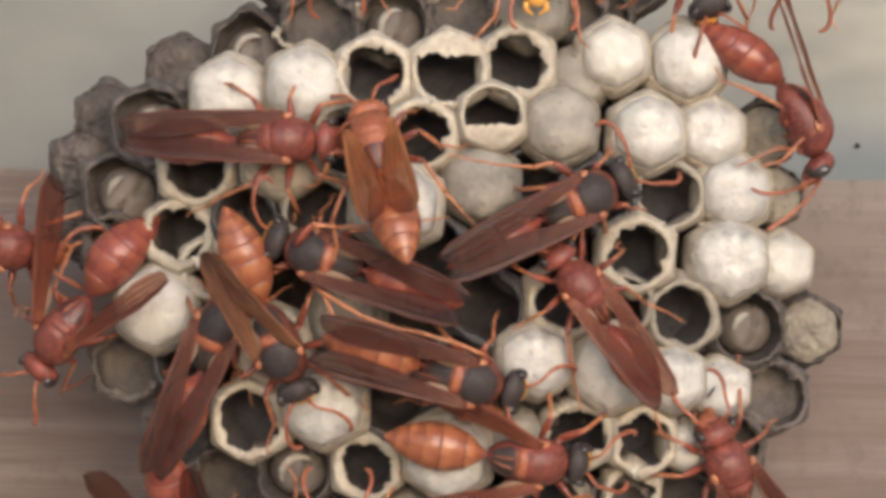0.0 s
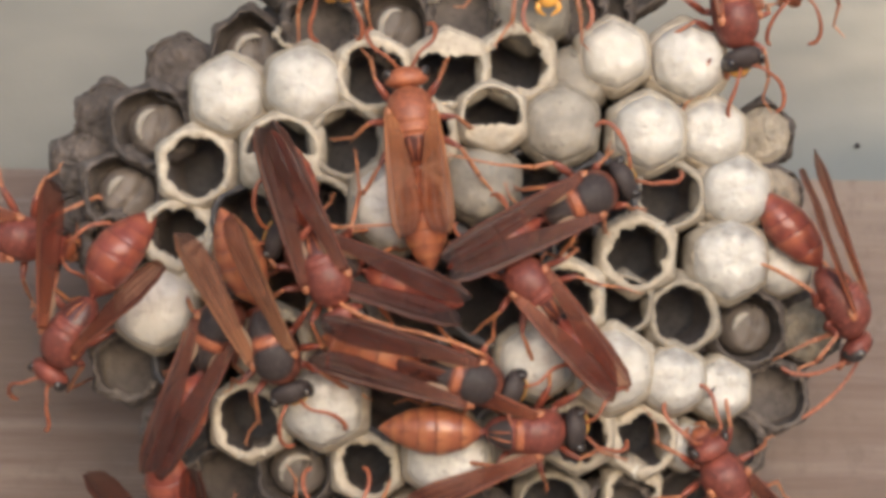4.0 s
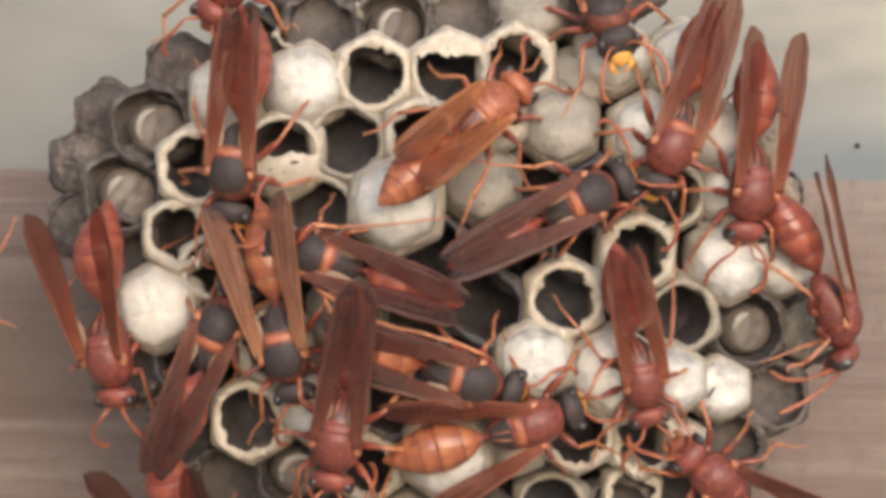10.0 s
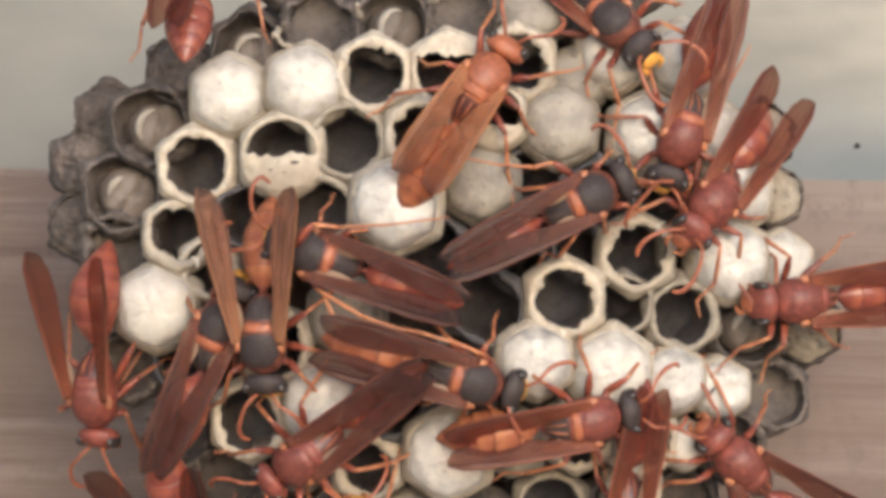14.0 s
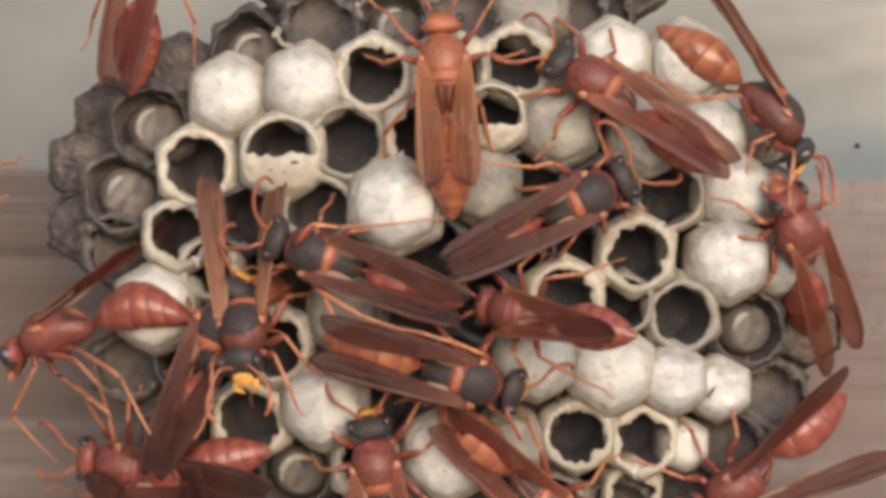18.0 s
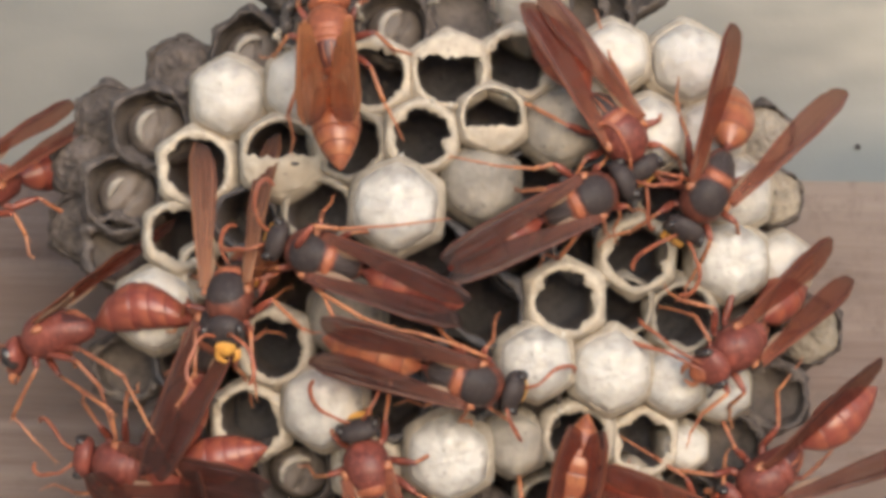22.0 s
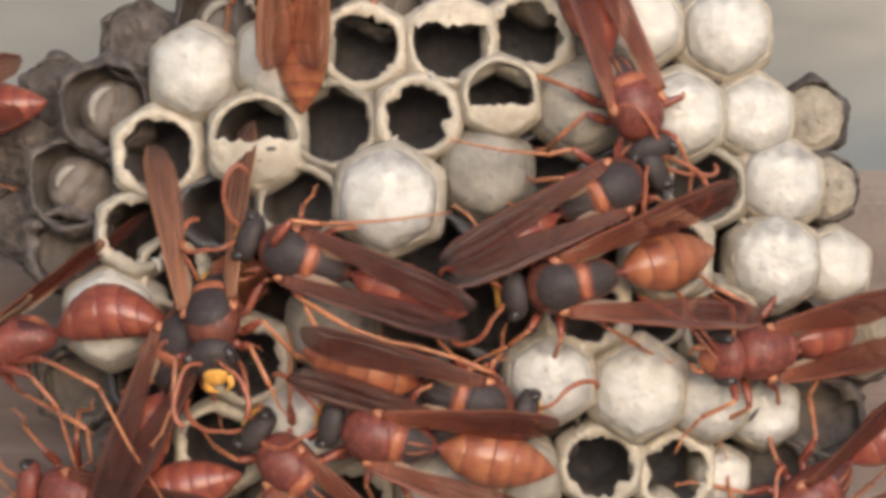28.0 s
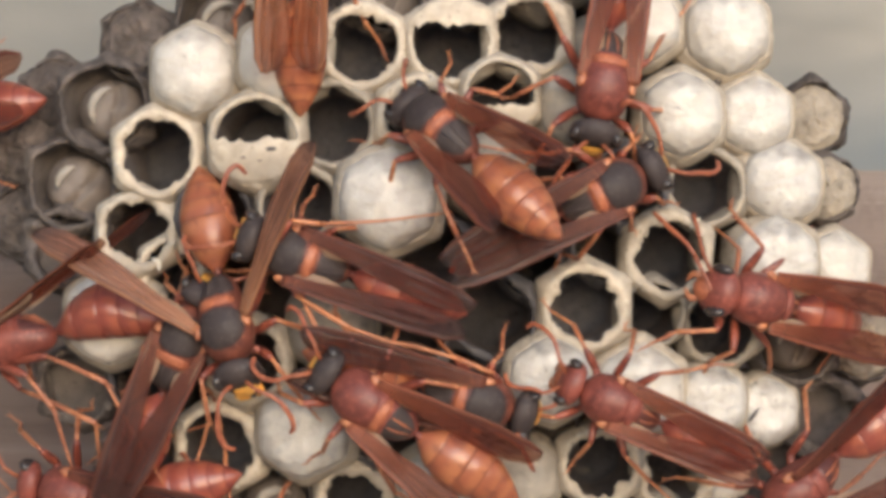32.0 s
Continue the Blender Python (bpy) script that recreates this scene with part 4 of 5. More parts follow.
# ---- what moves ----
def crawl(wasp, rows):
    """Key one wasp along rows of seconds, millimetres and degrees; its legs step while it walks and its feelers sway."""
    walk(wasp, [(t, pose(x * MM, y * MM, z * MM, rx, ry, rz)) for t, x, y, z, rx, ry, rz in rows])
    legs, antennae, _, _ = limbs[wasp.name]
    spans = []
    for a, b in zip(rows, rows[1:]):
        far = math.dist(a[1:4], b[1:4]) / max(b[0] - a[0], 0.1)
        if far > 0.9:
            spans.append((a[0], b[0]))
    for i, leg in enumerate(legs):
        rest = leg.matrix_basis.copy()
        steps = [(0, rest)]
        for t0, t1 in spans:
            k = t0 + 0.2
            while k < t1 - 0.1:
                if k > steps[-1][0] + 0.1:
                    steps.append((k, rest @ pose(0, 0, 0, 0, 0, 16 * math.sin(k * 9 + i * 2.1))))
                k += 0.2
        steps.append((32, rest))
        walk(leg, steps)
    rng = random.Random(len(rows))
    for s, feeler in enumerate(antennae):
        rest = feeler.matrix_basis.copy()
        k, sway = 1.0, [(0, rest)]
        while k < 31.5:
            sway.append((k, rest @ pose(0, 0, 0, 0, rng.uniform(-9, 9), rng.uniform(-5, 5))))
            k += rng.uniform(0.5, 1.5)
        walk(feeler, sway + [(32, rest)])


def fold(wasp, rows):
    """Open or close a wasp's wings: rows of seconds and of degrees added to each side's spread and, where given, to its lift."""
    for s, blade in zip((1, -1), limbs[wasp.name][2]):
        rest = blade.matrix_basis.copy()
        walk(blade, [(t, pose(*rest.translation) @ pose(0, 0, 0, 0, 0, -s * a) @ pose(*(-rest.translation)) @ rest @ pose(0, 0, 0, 0, (*up, 0)[0], 0)) for t, a, *up in rows])


def flex(wasp, rows):
    """Raise or swing a wasp's hind body: rows of seconds, degrees up and degrees to its left."""
    tail = limbs[wasp.name][3]
    rest = tail.matrix_basis.copy()
    walk(tail, [(t, rest @ pose(0, 0, 0, 0, up, left)) for t, up, left in rows])


def motions():
    crawl(wasps["doze_a"], [
        (0, 12.38, -8.08, 4.47, 88.5, -26.2, 7.8),
        (32, 12.38, -8.08, 4.47, 88.5, -26.2, 7.8)])
    crawl(wasps["doze_b"], [
        (0, -10.95, -8.86, -0.38, 88.1, -160.2, -5.3),
        (32, -10.95, -8.86, -0.38, 88.1, -160.2, -5.3)])
    crawl(wasps["doze_c"], [
        (0, 2.48, -8.46, -11.25, 99.9, 15.8, 3.6),
        (32, 2.48, -8.46, -11.25, 99.9, 15.8, 3.6)])
    crawl(wasps["doze_d"], [
        (0, -19.47, -4.90, -6.84, 98.8, -65.5, -17.3),
        (32, -19.47, -4.90, -6.84, 98.8, -65.5, -17.3)])
    crawl(wasps["feeder"], [
        (0, -13.98, -7.39, -8.86, 109.6, 69.4, 6.9),
        (1, -13.90, -7.37, -9.10, 109.1, 68.1, 6.3),
        (2, -13.91, -7.36, -9.10, 111.6, 71.6, 9.1),
        (3, -14.12, -7.31, -9.10, 107.7, 65.2, 4.5),
        (5.5, -14.80, -7.22, -8.77, 7.6, 102.5, -94.0),
        (6, -14.80, -7.24, -8.70, 26.6, 102.4, -75.0),
        (7, -15.56, -7.05, -8.79, -17.7, 103.9, -120.2),
        (8, -15.10, -7.69, -7.06, -3.6, 116.0, -105.4),
        (8.5, -15.83, -7.57, -5.53, 58.8, 101.0, -45.2),
        (9, -16.74, -7.50, -1.58, 73.3, 119.7, -31.4),
        (9.5, -15.03, -7.46, -6.85, 32.4, 99.4, -71.3),
        (10, -13.61, -7.47, -8.86, 119.5, 77.9, 17.7),
        (11, -15.94, -6.44, -10.84, 41.7, 97.4, -60.4),
        (12, -14.04, -7.28, -9.34, 114.0, 73.6, 11.5),
        (13, -15.69, -6.97, -8.52, 22.3, 95.0, -80.0),
        (14, -15.56, -7.09, -8.03, -1.3, 94.6, -103.7),
        (14.5, -15.76, -7.08, -8.13, -22.5, 96.4, -125.2),
        (16.5, -16.51, -7.19, -7.13, 8.3, 44.6, -97.9),
        (17, -16.85, -7.14, -7.13, 11.8, 45.7, -95.9),
        (18, -17.08, -7.12, -6.76, 9.1, 45.5, -97.8),
        (19, -17.37, -7.17, -5.45, 8.0, 45.4, -98.6),
        (20, -18.45, -6.95, -4.01, 6.9, 45.1, -100.2),
        (21, -18.61, -6.92, -3.74, 5.1, 44.9, -101.5),
        (22, -18.40, -6.97, -4.00, 5.1, 44.9, -101.3),
        (22.5, -18.38, -6.93, -4.71, 2.6, 44.7, -102.8),
        (23, -17.99, -7.04, -5.10, 1.5, 44.4, -103.4),
        (24, -18.80, -6.83, -4.46, -0.1, 44.0, -105.1),
        (25, -18.98, -6.79, -4.17, 0.1, 44.0, -105.1),
        (25.3, -18.95, -6.78, -4.33, 0.6, 44.3, -104.6),
        (27.5, -17.15, -7.27, -4.86, 11.8, 45.7, -95.9),
        (28, -17.03, -7.30, -4.95, 14.4, 45.9, -93.9),
        (29, -17.62, -6.91, -4.55, 13.0, 65.0, -92.7),
        (30, -17.21, -6.94, -5.26, 24.6, 69.8, -81.2),
        (31, -16.79, -7.02, -5.66, 41.4, 67.9, -65.5),
        (32, -16.09, -7.22, -5.72, 46.4, 66.8, -60.4)])
    crawl(wasps["orange"], [
        (0, -5.94, -9.50, 9.40, -23.7, -45.8, 105.2),
        (1, -7.03, -8.67, 9.74, 99.9, -118.4, -12.4),
        (2, -5.40, -8.76, 10.19, 101.6, -116.3, -13.0),
        (3, -3.57, -8.81, 10.63, 106.2, -109.9, -16.6),
        (3.5, -3.16, -8.87, 10.72, 123.3, -105.8, -32.9),
        (5.5, -0.89, -8.47, 13.45, 23.7, -65.2, 67.1),
        (6, -0.18, -8.57, 13.19, 24.5, -61.7, 66.4),
        (7, 0.19, -8.86, 13.57, 17.4, -44.5, 76.0),
        (8, 0.87, -8.83, 14.10, 5.9, -41.0, 86.6),
        (9, 2.55, -8.67, 12.91, 42.1, -47.9, 53.7),
        (10, 4.06, -8.66, 12.07, 64.0, -34.7, 33.8),
        (11, 2.60, -7.99, 14.19, 76.0, -54.6, 11.9),
        (12, 2.50, -7.91, 14.50, 73.9, -60.4, 14.6),
        (13, 2.86, -7.97, 14.18, 75.1, -58.3, 13.5),
        (14, 3.41, -7.88, 14.38, 75.9, -55.4, 12.7),
        (16.5, 3.25, -7.88, 14.43, 75.4, -56.8, 13.3),
        (17, 3.09, -7.90, 14.37, 75.3, -57.1, 13.3),
        (17.5, 1.73, -7.86, 14.75, 62.5, -73.1, 27.5),
        (18, 0.05, -7.61, 15.90, -19.0, -81.6, 110.1),
        (18.5, -2.53, -7.58, 15.99, 114.1, -111.4, -22.6),
        (19, -4.18, -7.69, 15.26, 104.5, -127.5, -11.9),
        (20, -5.96, -6.56, 18.40, 111.8, -116.0, -21.7),
        (20.5, -7.61, -6.53, 18.40, -48.3, -58.5, 134.0),
        (21, -8.29, -6.58, 18.39, -40.1, -47.5, 122.7),
        (21.5, -9.55, -6.34, 18.49, -25.1, -54.7, 106.4),
        (22, -9.90, -6.14, 18.89, -13.3, -56.7, 95.5),
        (22.5, -10.64, -5.62, 19.63, -5.3, -68.7, 86.2),
        (23, -10.66, -5.32, 20.03, 7.6, -80.0, 73.8),
        (24, -10.69, -4.61, 21.85, 3.3, -79.4, 78.3),
        (25, -10.71, -3.99, 23.34, -0.5, -78.8, 82.2),
        (25.4, -10.80, -3.99, 23.29, 0.0, -78.8, 81.6),
        (27.5, -10.65, -3.85, 23.68, -2.1, -78.6, 83.8),
        (28, -10.72, -3.87, 23.61, -1.4, -78.7, 83.1),
        (32, -10.93, -3.92, 23.40, -3.5, -78.8, 85.2)])
    crawl(wasps["wander"], [
        (0, -13.65, -7.68, 9.39, 82.7, 0.8, -6.3),
        (0.5, -15.04, -7.55, 8.06, 85.1, 13.5, -8.4),
        (1, -16.43, -7.40, 6.09, 88.0, 28.4, -9.0),
        (2, -14.69, -7.94, 5.43, 88.6, 35.2, -8.4),
        (3, -12.04, -8.73, 1.34, 92.9, 58.9, -5.8),
        (3.5, -10.90, -9.43, -0.74, 95.3, 65.1, -2.7),
        (5.5, -7.46, -11.70, -4.72, 106.3, 77.7, 10.2),
        (6, -7.04, -12.18, -5.20, 115.2, 81.6, 19.3),
        (7, -8.35, -11.49, -8.74, -8.2, 95.1, -104.7),
        (8, -9.03, -10.91, -11.13, 34.7, 97.3, -61.9),
        (9, -9.95, -9.75, -14.98, 59.2, 104.8, -36.5),
        (10, -9.04, -9.46, -16.41, 49.1, 102.7, -46.3),
        (11, -9.90, -10.03, -14.04, 68.7, 109.7, -26.1),
        (12, -5.20, -11.19, -11.95, 119.4, 75.4, 23.9),
        (12.5, -7.28, -10.04, -15.34, 51.3, 104.7, -41.4),
        (13, -9.60, -8.50, -18.94, 73.6, 133.2, -15.0),
        (14, -12.12, -6.83, -18.06, 75.9, 143.1, -12.8),
        (14.5, -15.04, -6.07, -18.61, 78.6, 163.5, -9.2),
        (16.5, -25.74, -2.35, -19.20, 80.8, -173.1, -10.7),
        (17, -27.04, -1.77, -19.14, 80.9, -173.1, -11.2),
        (18, -27.98, -1.30, -19.17, 80.9, -172.1, -11.5),
        (20, -28.34, -1.19, -18.97, 81.0, -172.1, -11.6),
        (22.2, -28.27, -1.26, -18.89, 81.0, -172.1, -11.6),
        (23, -27.94, -1.52, -18.59, 81.1, -172.1, -11.5),
        (25.5, -27.97, -1.46, -18.72, 81.1, -172.1, -11.5),
        (27.5, -28.12, -1.43, -18.61, 81.1, -172.1, -11.6),
        (32, -28.12, -1.43, -18.61, 81.1, -172.1, -11.6)])
    crawl(wasps["left"], [
        (0, -34.04, 1.27, -7.72, 90.0, 127.7, -20.8),
        (3, -34.04, 1.30, -7.86, 89.9, 127.2, -20.9),
        (3.5, -33.96, 1.18, -7.61, 89.1, 129.5, -22.0),
        (5.5, -30.55, -0.46, -9.87, -14.3, 94.6, -126.8),
        (6, -30.22, -0.66, -9.85, 11.9, 95.2, -101.1),
        (7, -29.90, -0.58, -11.07, 9.4, 95.8, -103.3),
        (8, -27.84, -1.94, -9.98, 116.5, 72.2, 3.8),
        (9, -29.39, -1.46, -8.16, 118.5, 76.6, 5.2),
        (10, -29.39, -1.20, -9.46, 144.2, 82.9, 31.3),
        (11, -29.70, -0.81, -10.50, 41.3, 96.6, -71.0),
        (12, -28.90, -0.66, -13.01, -16.1, 97.4, -128.5),
        (13, -31.33, 0.86, -13.62, 47.4, 98.8, -65.5),
        (14, -30.82, 0.42, -13.09, 23.1, 96.9, -90.0),
        (14.5, -31.05, 0.51, -12.90, 27.6, 101.0, -80.2),
        (16.5, -33.92, 1.70, -10.43, 72.5, 128.2, -29.2),
        (17, -34.46, 1.95, -9.99, 88.2, 135.2, -20.5),
        (17.3, -35.13, 1.93, -8.86, -53.1, 30.2, 169.5),
        (17.6, -34.9, 1.2, -8.0, -22.0, 19.0, 165.0),
        (18, -34.95, 0.95, -7.60, -14.5, 17.3, 161.4),
        (20, -35.01, 0.90, -7.57, -14.3, 17.3, 161.2),
        (22.2, -34.81, 0.77, -7.53, -14.2, 17.3, 161.3),
        (23, -34.27, 0.40, -7.28, -14.1, 17.4, 161.6),
        (25.5, -34.30, 0.45, -7.51, -14.3, 17.3, 161.5),
        (27.5, -33.54, -0.03, -7.35, -14.2, 17.4, 161.8),
        (32, -33.54, -0.04, -7.27, -14.1, 17.4, 161.9)])
    crawl(wasps["right"], [
        (0, 32.29, 0.69, 10.92, 25.4, 63.2, 13.4),
        (0.5, 33.41, 1.38, 7.32, 26.0, 58.9, -4.2),
        (1, 34.74, 1.43, 2.59, 36.6, 66.1, 20.1),
        (2, 35.56, 2.03, -3.37, 43.2, 66.6, 25.9),
        (3, 35.86, 2.35, -5.90, 46.7, 64.5, 28.9),
        (5.5, 35.58, 2.65, -4.20, 47.0, 55.8, 15.9),
        (6, 35.05, 1.95, -6.01, 52.9, 65.3, 35.4),
        (11, 35.05, 1.95, -6.01, 52.9, 65.3, 35.4),
        (11.5, 35.03, 2.29, -4.29, 67.2, 116.8, 11.4),
        (12, 32.84, 0.79, -3.51, -93.7, -9.3, -149.6),
        (13, 31.70, 0.24, -4.75, -93.3, 5.8, -147.8),
        (14, 31.60, 0.15, -4.52, -93.3, 4.3, -147.9),
        (14.5, 31.25, -0.03, -4.56, -95.3, 1.5, -145.1),
        (16.5, 30.90, -0.43, 0.02, -106.1, -25.6, -129.9),
        (17, 31.09, -0.29, 2.23, 61.7, -134.0, 62.4),
        (18, 31.37, -0.17, 1.39, 51.9, -132.5, 72.0),
        (18.5, 29.44, -1.20, -1.89, -103.7, -18.7, -129.1),
        (19, 27.76, -1.89, -5.07, -89.7, 11.8, -134.8),
        (20, 27.01, -1.54, -10.21, -64.0, 49.9, -119.7),
        (21, 26.74, -1.71, -10.06, -71.3, 44.3, -124.8),
        (22, 25.87, -2.45, -8.27, -81.3, 29.4, -129.8),
        (22.5, 25.17, -2.82, -8.09, -87.7, 17.9, -132.1),
        (23, 24.15, -3.34, -7.86, -92.2, 10.0, -133.1),
        (24, 24.01, -3.37, -8.04, -94.9, 5.6, -135.7),
        (25, 24.06, -3.36, -7.93, -94.8, 5.6, -135.7),
        (25.5, 24.20, -3.26, -8.16, -94.5, 6.8, -135.3),
        (27.5, 23.92, -3.48, -7.66, -93.5, 7.2, -133.8),
        (28, 24.03, -3.42, -7.70, -93.0, 8.3, -133.4),
        (30, 23.67, -3.61, -7.57, -92.7, 8.6, -133.3),
        (30.6, 23.07, -4.07, -6.07, -95.2, 1.6, -136.4),
        (31, 22.82, -4.44, -3.58, -96.1, -5.9, -137.7),
        (32, 23.71, -4.02, -3.79, -97.6, -9.3, -137.3)])
    crawl(wasps["crown"], [
        (0, 7.94, -4.02, 25.60, -0.5, 34.0, -86.2),
        (3.5, 8.19, -3.98, 25.60, 1.8, 34.0, -84.3),
        (5.5, 13.14, -3.66, 24.00, 8.7, 34.4, -76.9),
        (6, 14.62, -3.68, 23.01, 11.1, 34.6, -74.5),
        (7, 15.50, -3.77, 22.17, 13.5, 34.7, -72.3),
        (8, 14.18, -4.50, 21.22, 13.7, 35.1, -72.8),
        (9, 14.26, -4.39, 21.27, 14.6, 36.6, -71.8),
        (10, 14.08, -4.24, 20.84, 20.2, 44.6, -66.2),
        (11, 11.20, -4.96, 19.88, 1.2, 55.3, -78.9),
        (12, 14.29, -3.62, 20.72, 34.7, 48.6, -53.4),
        (13, 14.29, -3.52, 20.30, 43.2, 44.4, -47.4),
        (14, 14.78, -3.27, 19.88, 56.7, 36.1, -39.2),
        (14.5, 14.64, -3.03, 20.32, 56.7, 35.1, -39.1),
        (15.5, 21.41, -1.06, 18.54, 68.6, 52.1, -11.2),
        (16.5, 29.15, -0.27, 14.68, 96.9, 62.2, 27.7),
        (17, 28.15, -1.57, 11.75, 5.0, 54.2, -6.9),
        (18, 29.50, -0.84, 11.58, 6.2, 47.9, -6.0),
        (18.5, 29.86, -0.06, 11.60, 92.9, 60.2, 25.8),
        (19, 27.26, -1.21, 12.09, 2.7, 65.6, -65.3),
        (20, 23.51, -3.65, 9.68, 103.0, 127.6, 30.4),
        (20.5, 23.79, -3.93, 6.87, 100.4, 116.9, 25.6),
        (21, 24.10, -4.05, 4.46, 88.5, 106.5, 17.5),
        (22, 22.88, -4.59, 5.03, 88.0, 118.3, 15.0),
        (23, 16.41, -7.23, 0.57, 85.5, 133.6, 8.1),
        (24, 14.36, -7.70, -3.37, 83.9, 150.3, 6.1),
        (25, 10.42, -8.55, -4.47, 83.9, 155.2, 4.1),
        (25.5, 9.72, -8.73, -4.38, 84.3, 159.8, 4.2),
        (27.5, 9.22, -8.95, -2.51, 86.4, 166.0, 4.3),
        (28, 8.82, -9.01, -2.59, 86.6, 168.6, 4.2),
        (29, 5.56, -9.56, -0.49, 89.8, -165.0, 3.0),
        (29.5, 3.03, -9.63, 4.55, 94.3, -134.2, -0.4),
        (30, 2.69, -9.21, 8.27, 100.0, -123.5, -4.8),
        (30.5, 0.66, -9.16, 9.06, 98.8, -134.6, -4.0),
        (31, -1.20, -9.16, 9.21, 98.0, -142.7, -4.0),
        (32, -0.53, -9.84, 9.08, -55.0, -30.1, 133.1)])
    crawl(wasps["pale"], [
        (0, 22.65, -0.11, 25.03, 48.0, 72.6, -28.9),
        (1, 22.23, -0.03, 24.72, 46.8, 70.9, -25.8),
        (2, 23.26, -0.42, 21.63, 54.3, 67.9, -13.4),
        (3, 25.40, -0.50, 18.53, 62.5, 62.4, -3.4),
        (3.5, 25.80, 0.09, 19.77, 53.3, 69.1, -13.5),
        (5.5, 25.74, 0.48, 21.07, 27.7, 78.2, -40.7),
        (6, 25.74, 0.50, 21.12, 15.2, 79.8, -53.4),
        (7, 23.04, -0.68, 21.39, 3.7, 80.3, -67.1),
        (8, 26.00, -0.06, 19.23, 12.0, 80.9, -56.6),
        (9, 23.66, -2.75, 14.01, 113.5, 102.3, 41.5),
        (10, 19.84, -5.36, 9.08, 96.2, 109.7, 21.0),
        (11, 19.39, -5.91, 5.86, 93.7, 104.1, 19.2),
        (12, 18.38, -6.05, 8.09, 93.6, 114.5, 16.9),
        (13, 18.58, -5.80, 9.45, 93.4, 128.9, 14.4),
        (14, 20.71, -4.89, 9.82, 97.9, 108.3, 23.3),
        (14.5, 20.63, -4.98, 9.50, 101.2, 108.2, 26.6),
        (15.5, 21.10, -4.67, 10.24, -83.7, 13.7, -162.4),
        (16.5, 20.30, -4.81, 11.06, 99.8, -154.8, 11.5),
        (17, 17.42, -5.11, 14.06, 107.7, -131.3, 0.9),
        (18, 13.19, -6.31, 14.38, 104.8, -145.7, 1.9),
        (19, 9.28, -5.77, 18.96, 108.0, -145.7, -1.7),
        (20, 10.21, -6.64, 15.95, -77.7, 7.4, -173.9),
        (20.5, 11.21, -6.99, 13.84, 102.2, 136.3, 16.3),
        (21, 13.05, -7.11, 11.35, -43.6, 83.4, -122.6),
        (22, 15.27, -6.64, 10.11, 76.1, 54.3, 1.9),
        (22.5, 17.06, -5.83, 11.24, 85.2, 39.2, 22.5),
        (23, 18.11, -5.20, 12.37, 77.9, 23.7, 7.0),
        (23.4, 17.01, -5.83, 11.12, 66.2, 43.3, -6.3),
        (24, 15.18, -6.66, 9.70, 44.2, 63.7, -33.1),
        (25, 13.96, -6.88, 10.53, 35.8, 68.8, -42.0),
        (27.5, 14.05, -6.80, 10.75, 46.8, 63.5, -31.8),
        (28, 14.10, -6.78, 10.78, 44.3, 64.1, -33.6),
        (29, 14.19, -6.76, 10.81, 40.4, 66.5, -37.3),
        (30, 12.86, -6.99, 11.68, -19.7, 75.8, -98.5),
        (31, 11.17, -7.37, 11.91, 118.6, 113.6, 37.2),
        (32, 11.89, -7.12, 12.24, -41.6, 73.5, -121.7)])
    crawl(wasps["black"], [
        (0, 32.54, 6.91, 28.70, -7.3, 77.8, -82.7),
        (5.5, 30.90, 4.93, 25.34, -7.7, 78.8, -80.8),
        (6, 29.46, 3.47, 23.10, -8.1, 79.6, -79.5),
        (7, 27.10, -0.10, 17.36, 17.8, 81.4, -49.9),
        (8, 28.30, -0.20, 14.85, -34.5, 82.8, -102.3),
        (9, 28.36, -0.25, 14.42, 20.9, 82.8, -46.0),
        (10, 27.04, -2.53, 5.14, 99.4, 96.3, 31.1),
        (11, 27.05, -2.60, 3.98, 92.1, 97.6, 23.8),
        (12, 24.15, -3.88, 4.02, -64.6, 42.4, -127.3),
        (13, 23.84, -4.03, 3.91, -63.9, 42.9, -126.7),
        (14, 23.60, -4.12, 4.25, -64.3, 42.3, -127.4),
        (14.5, 23.72, -4.68, 4.46, -67.8, 45.6, -134.7),
        (15.5, 31.50, -0.30, 14.41, 65.0, 60.7, -0.3),
        (16.5, 36.70, 7.47, 35.93, 70.8, 40.4, 3.1),
        (32, 31.53, 5.44, 35.35, 70.7, 40.2, 1.3)])
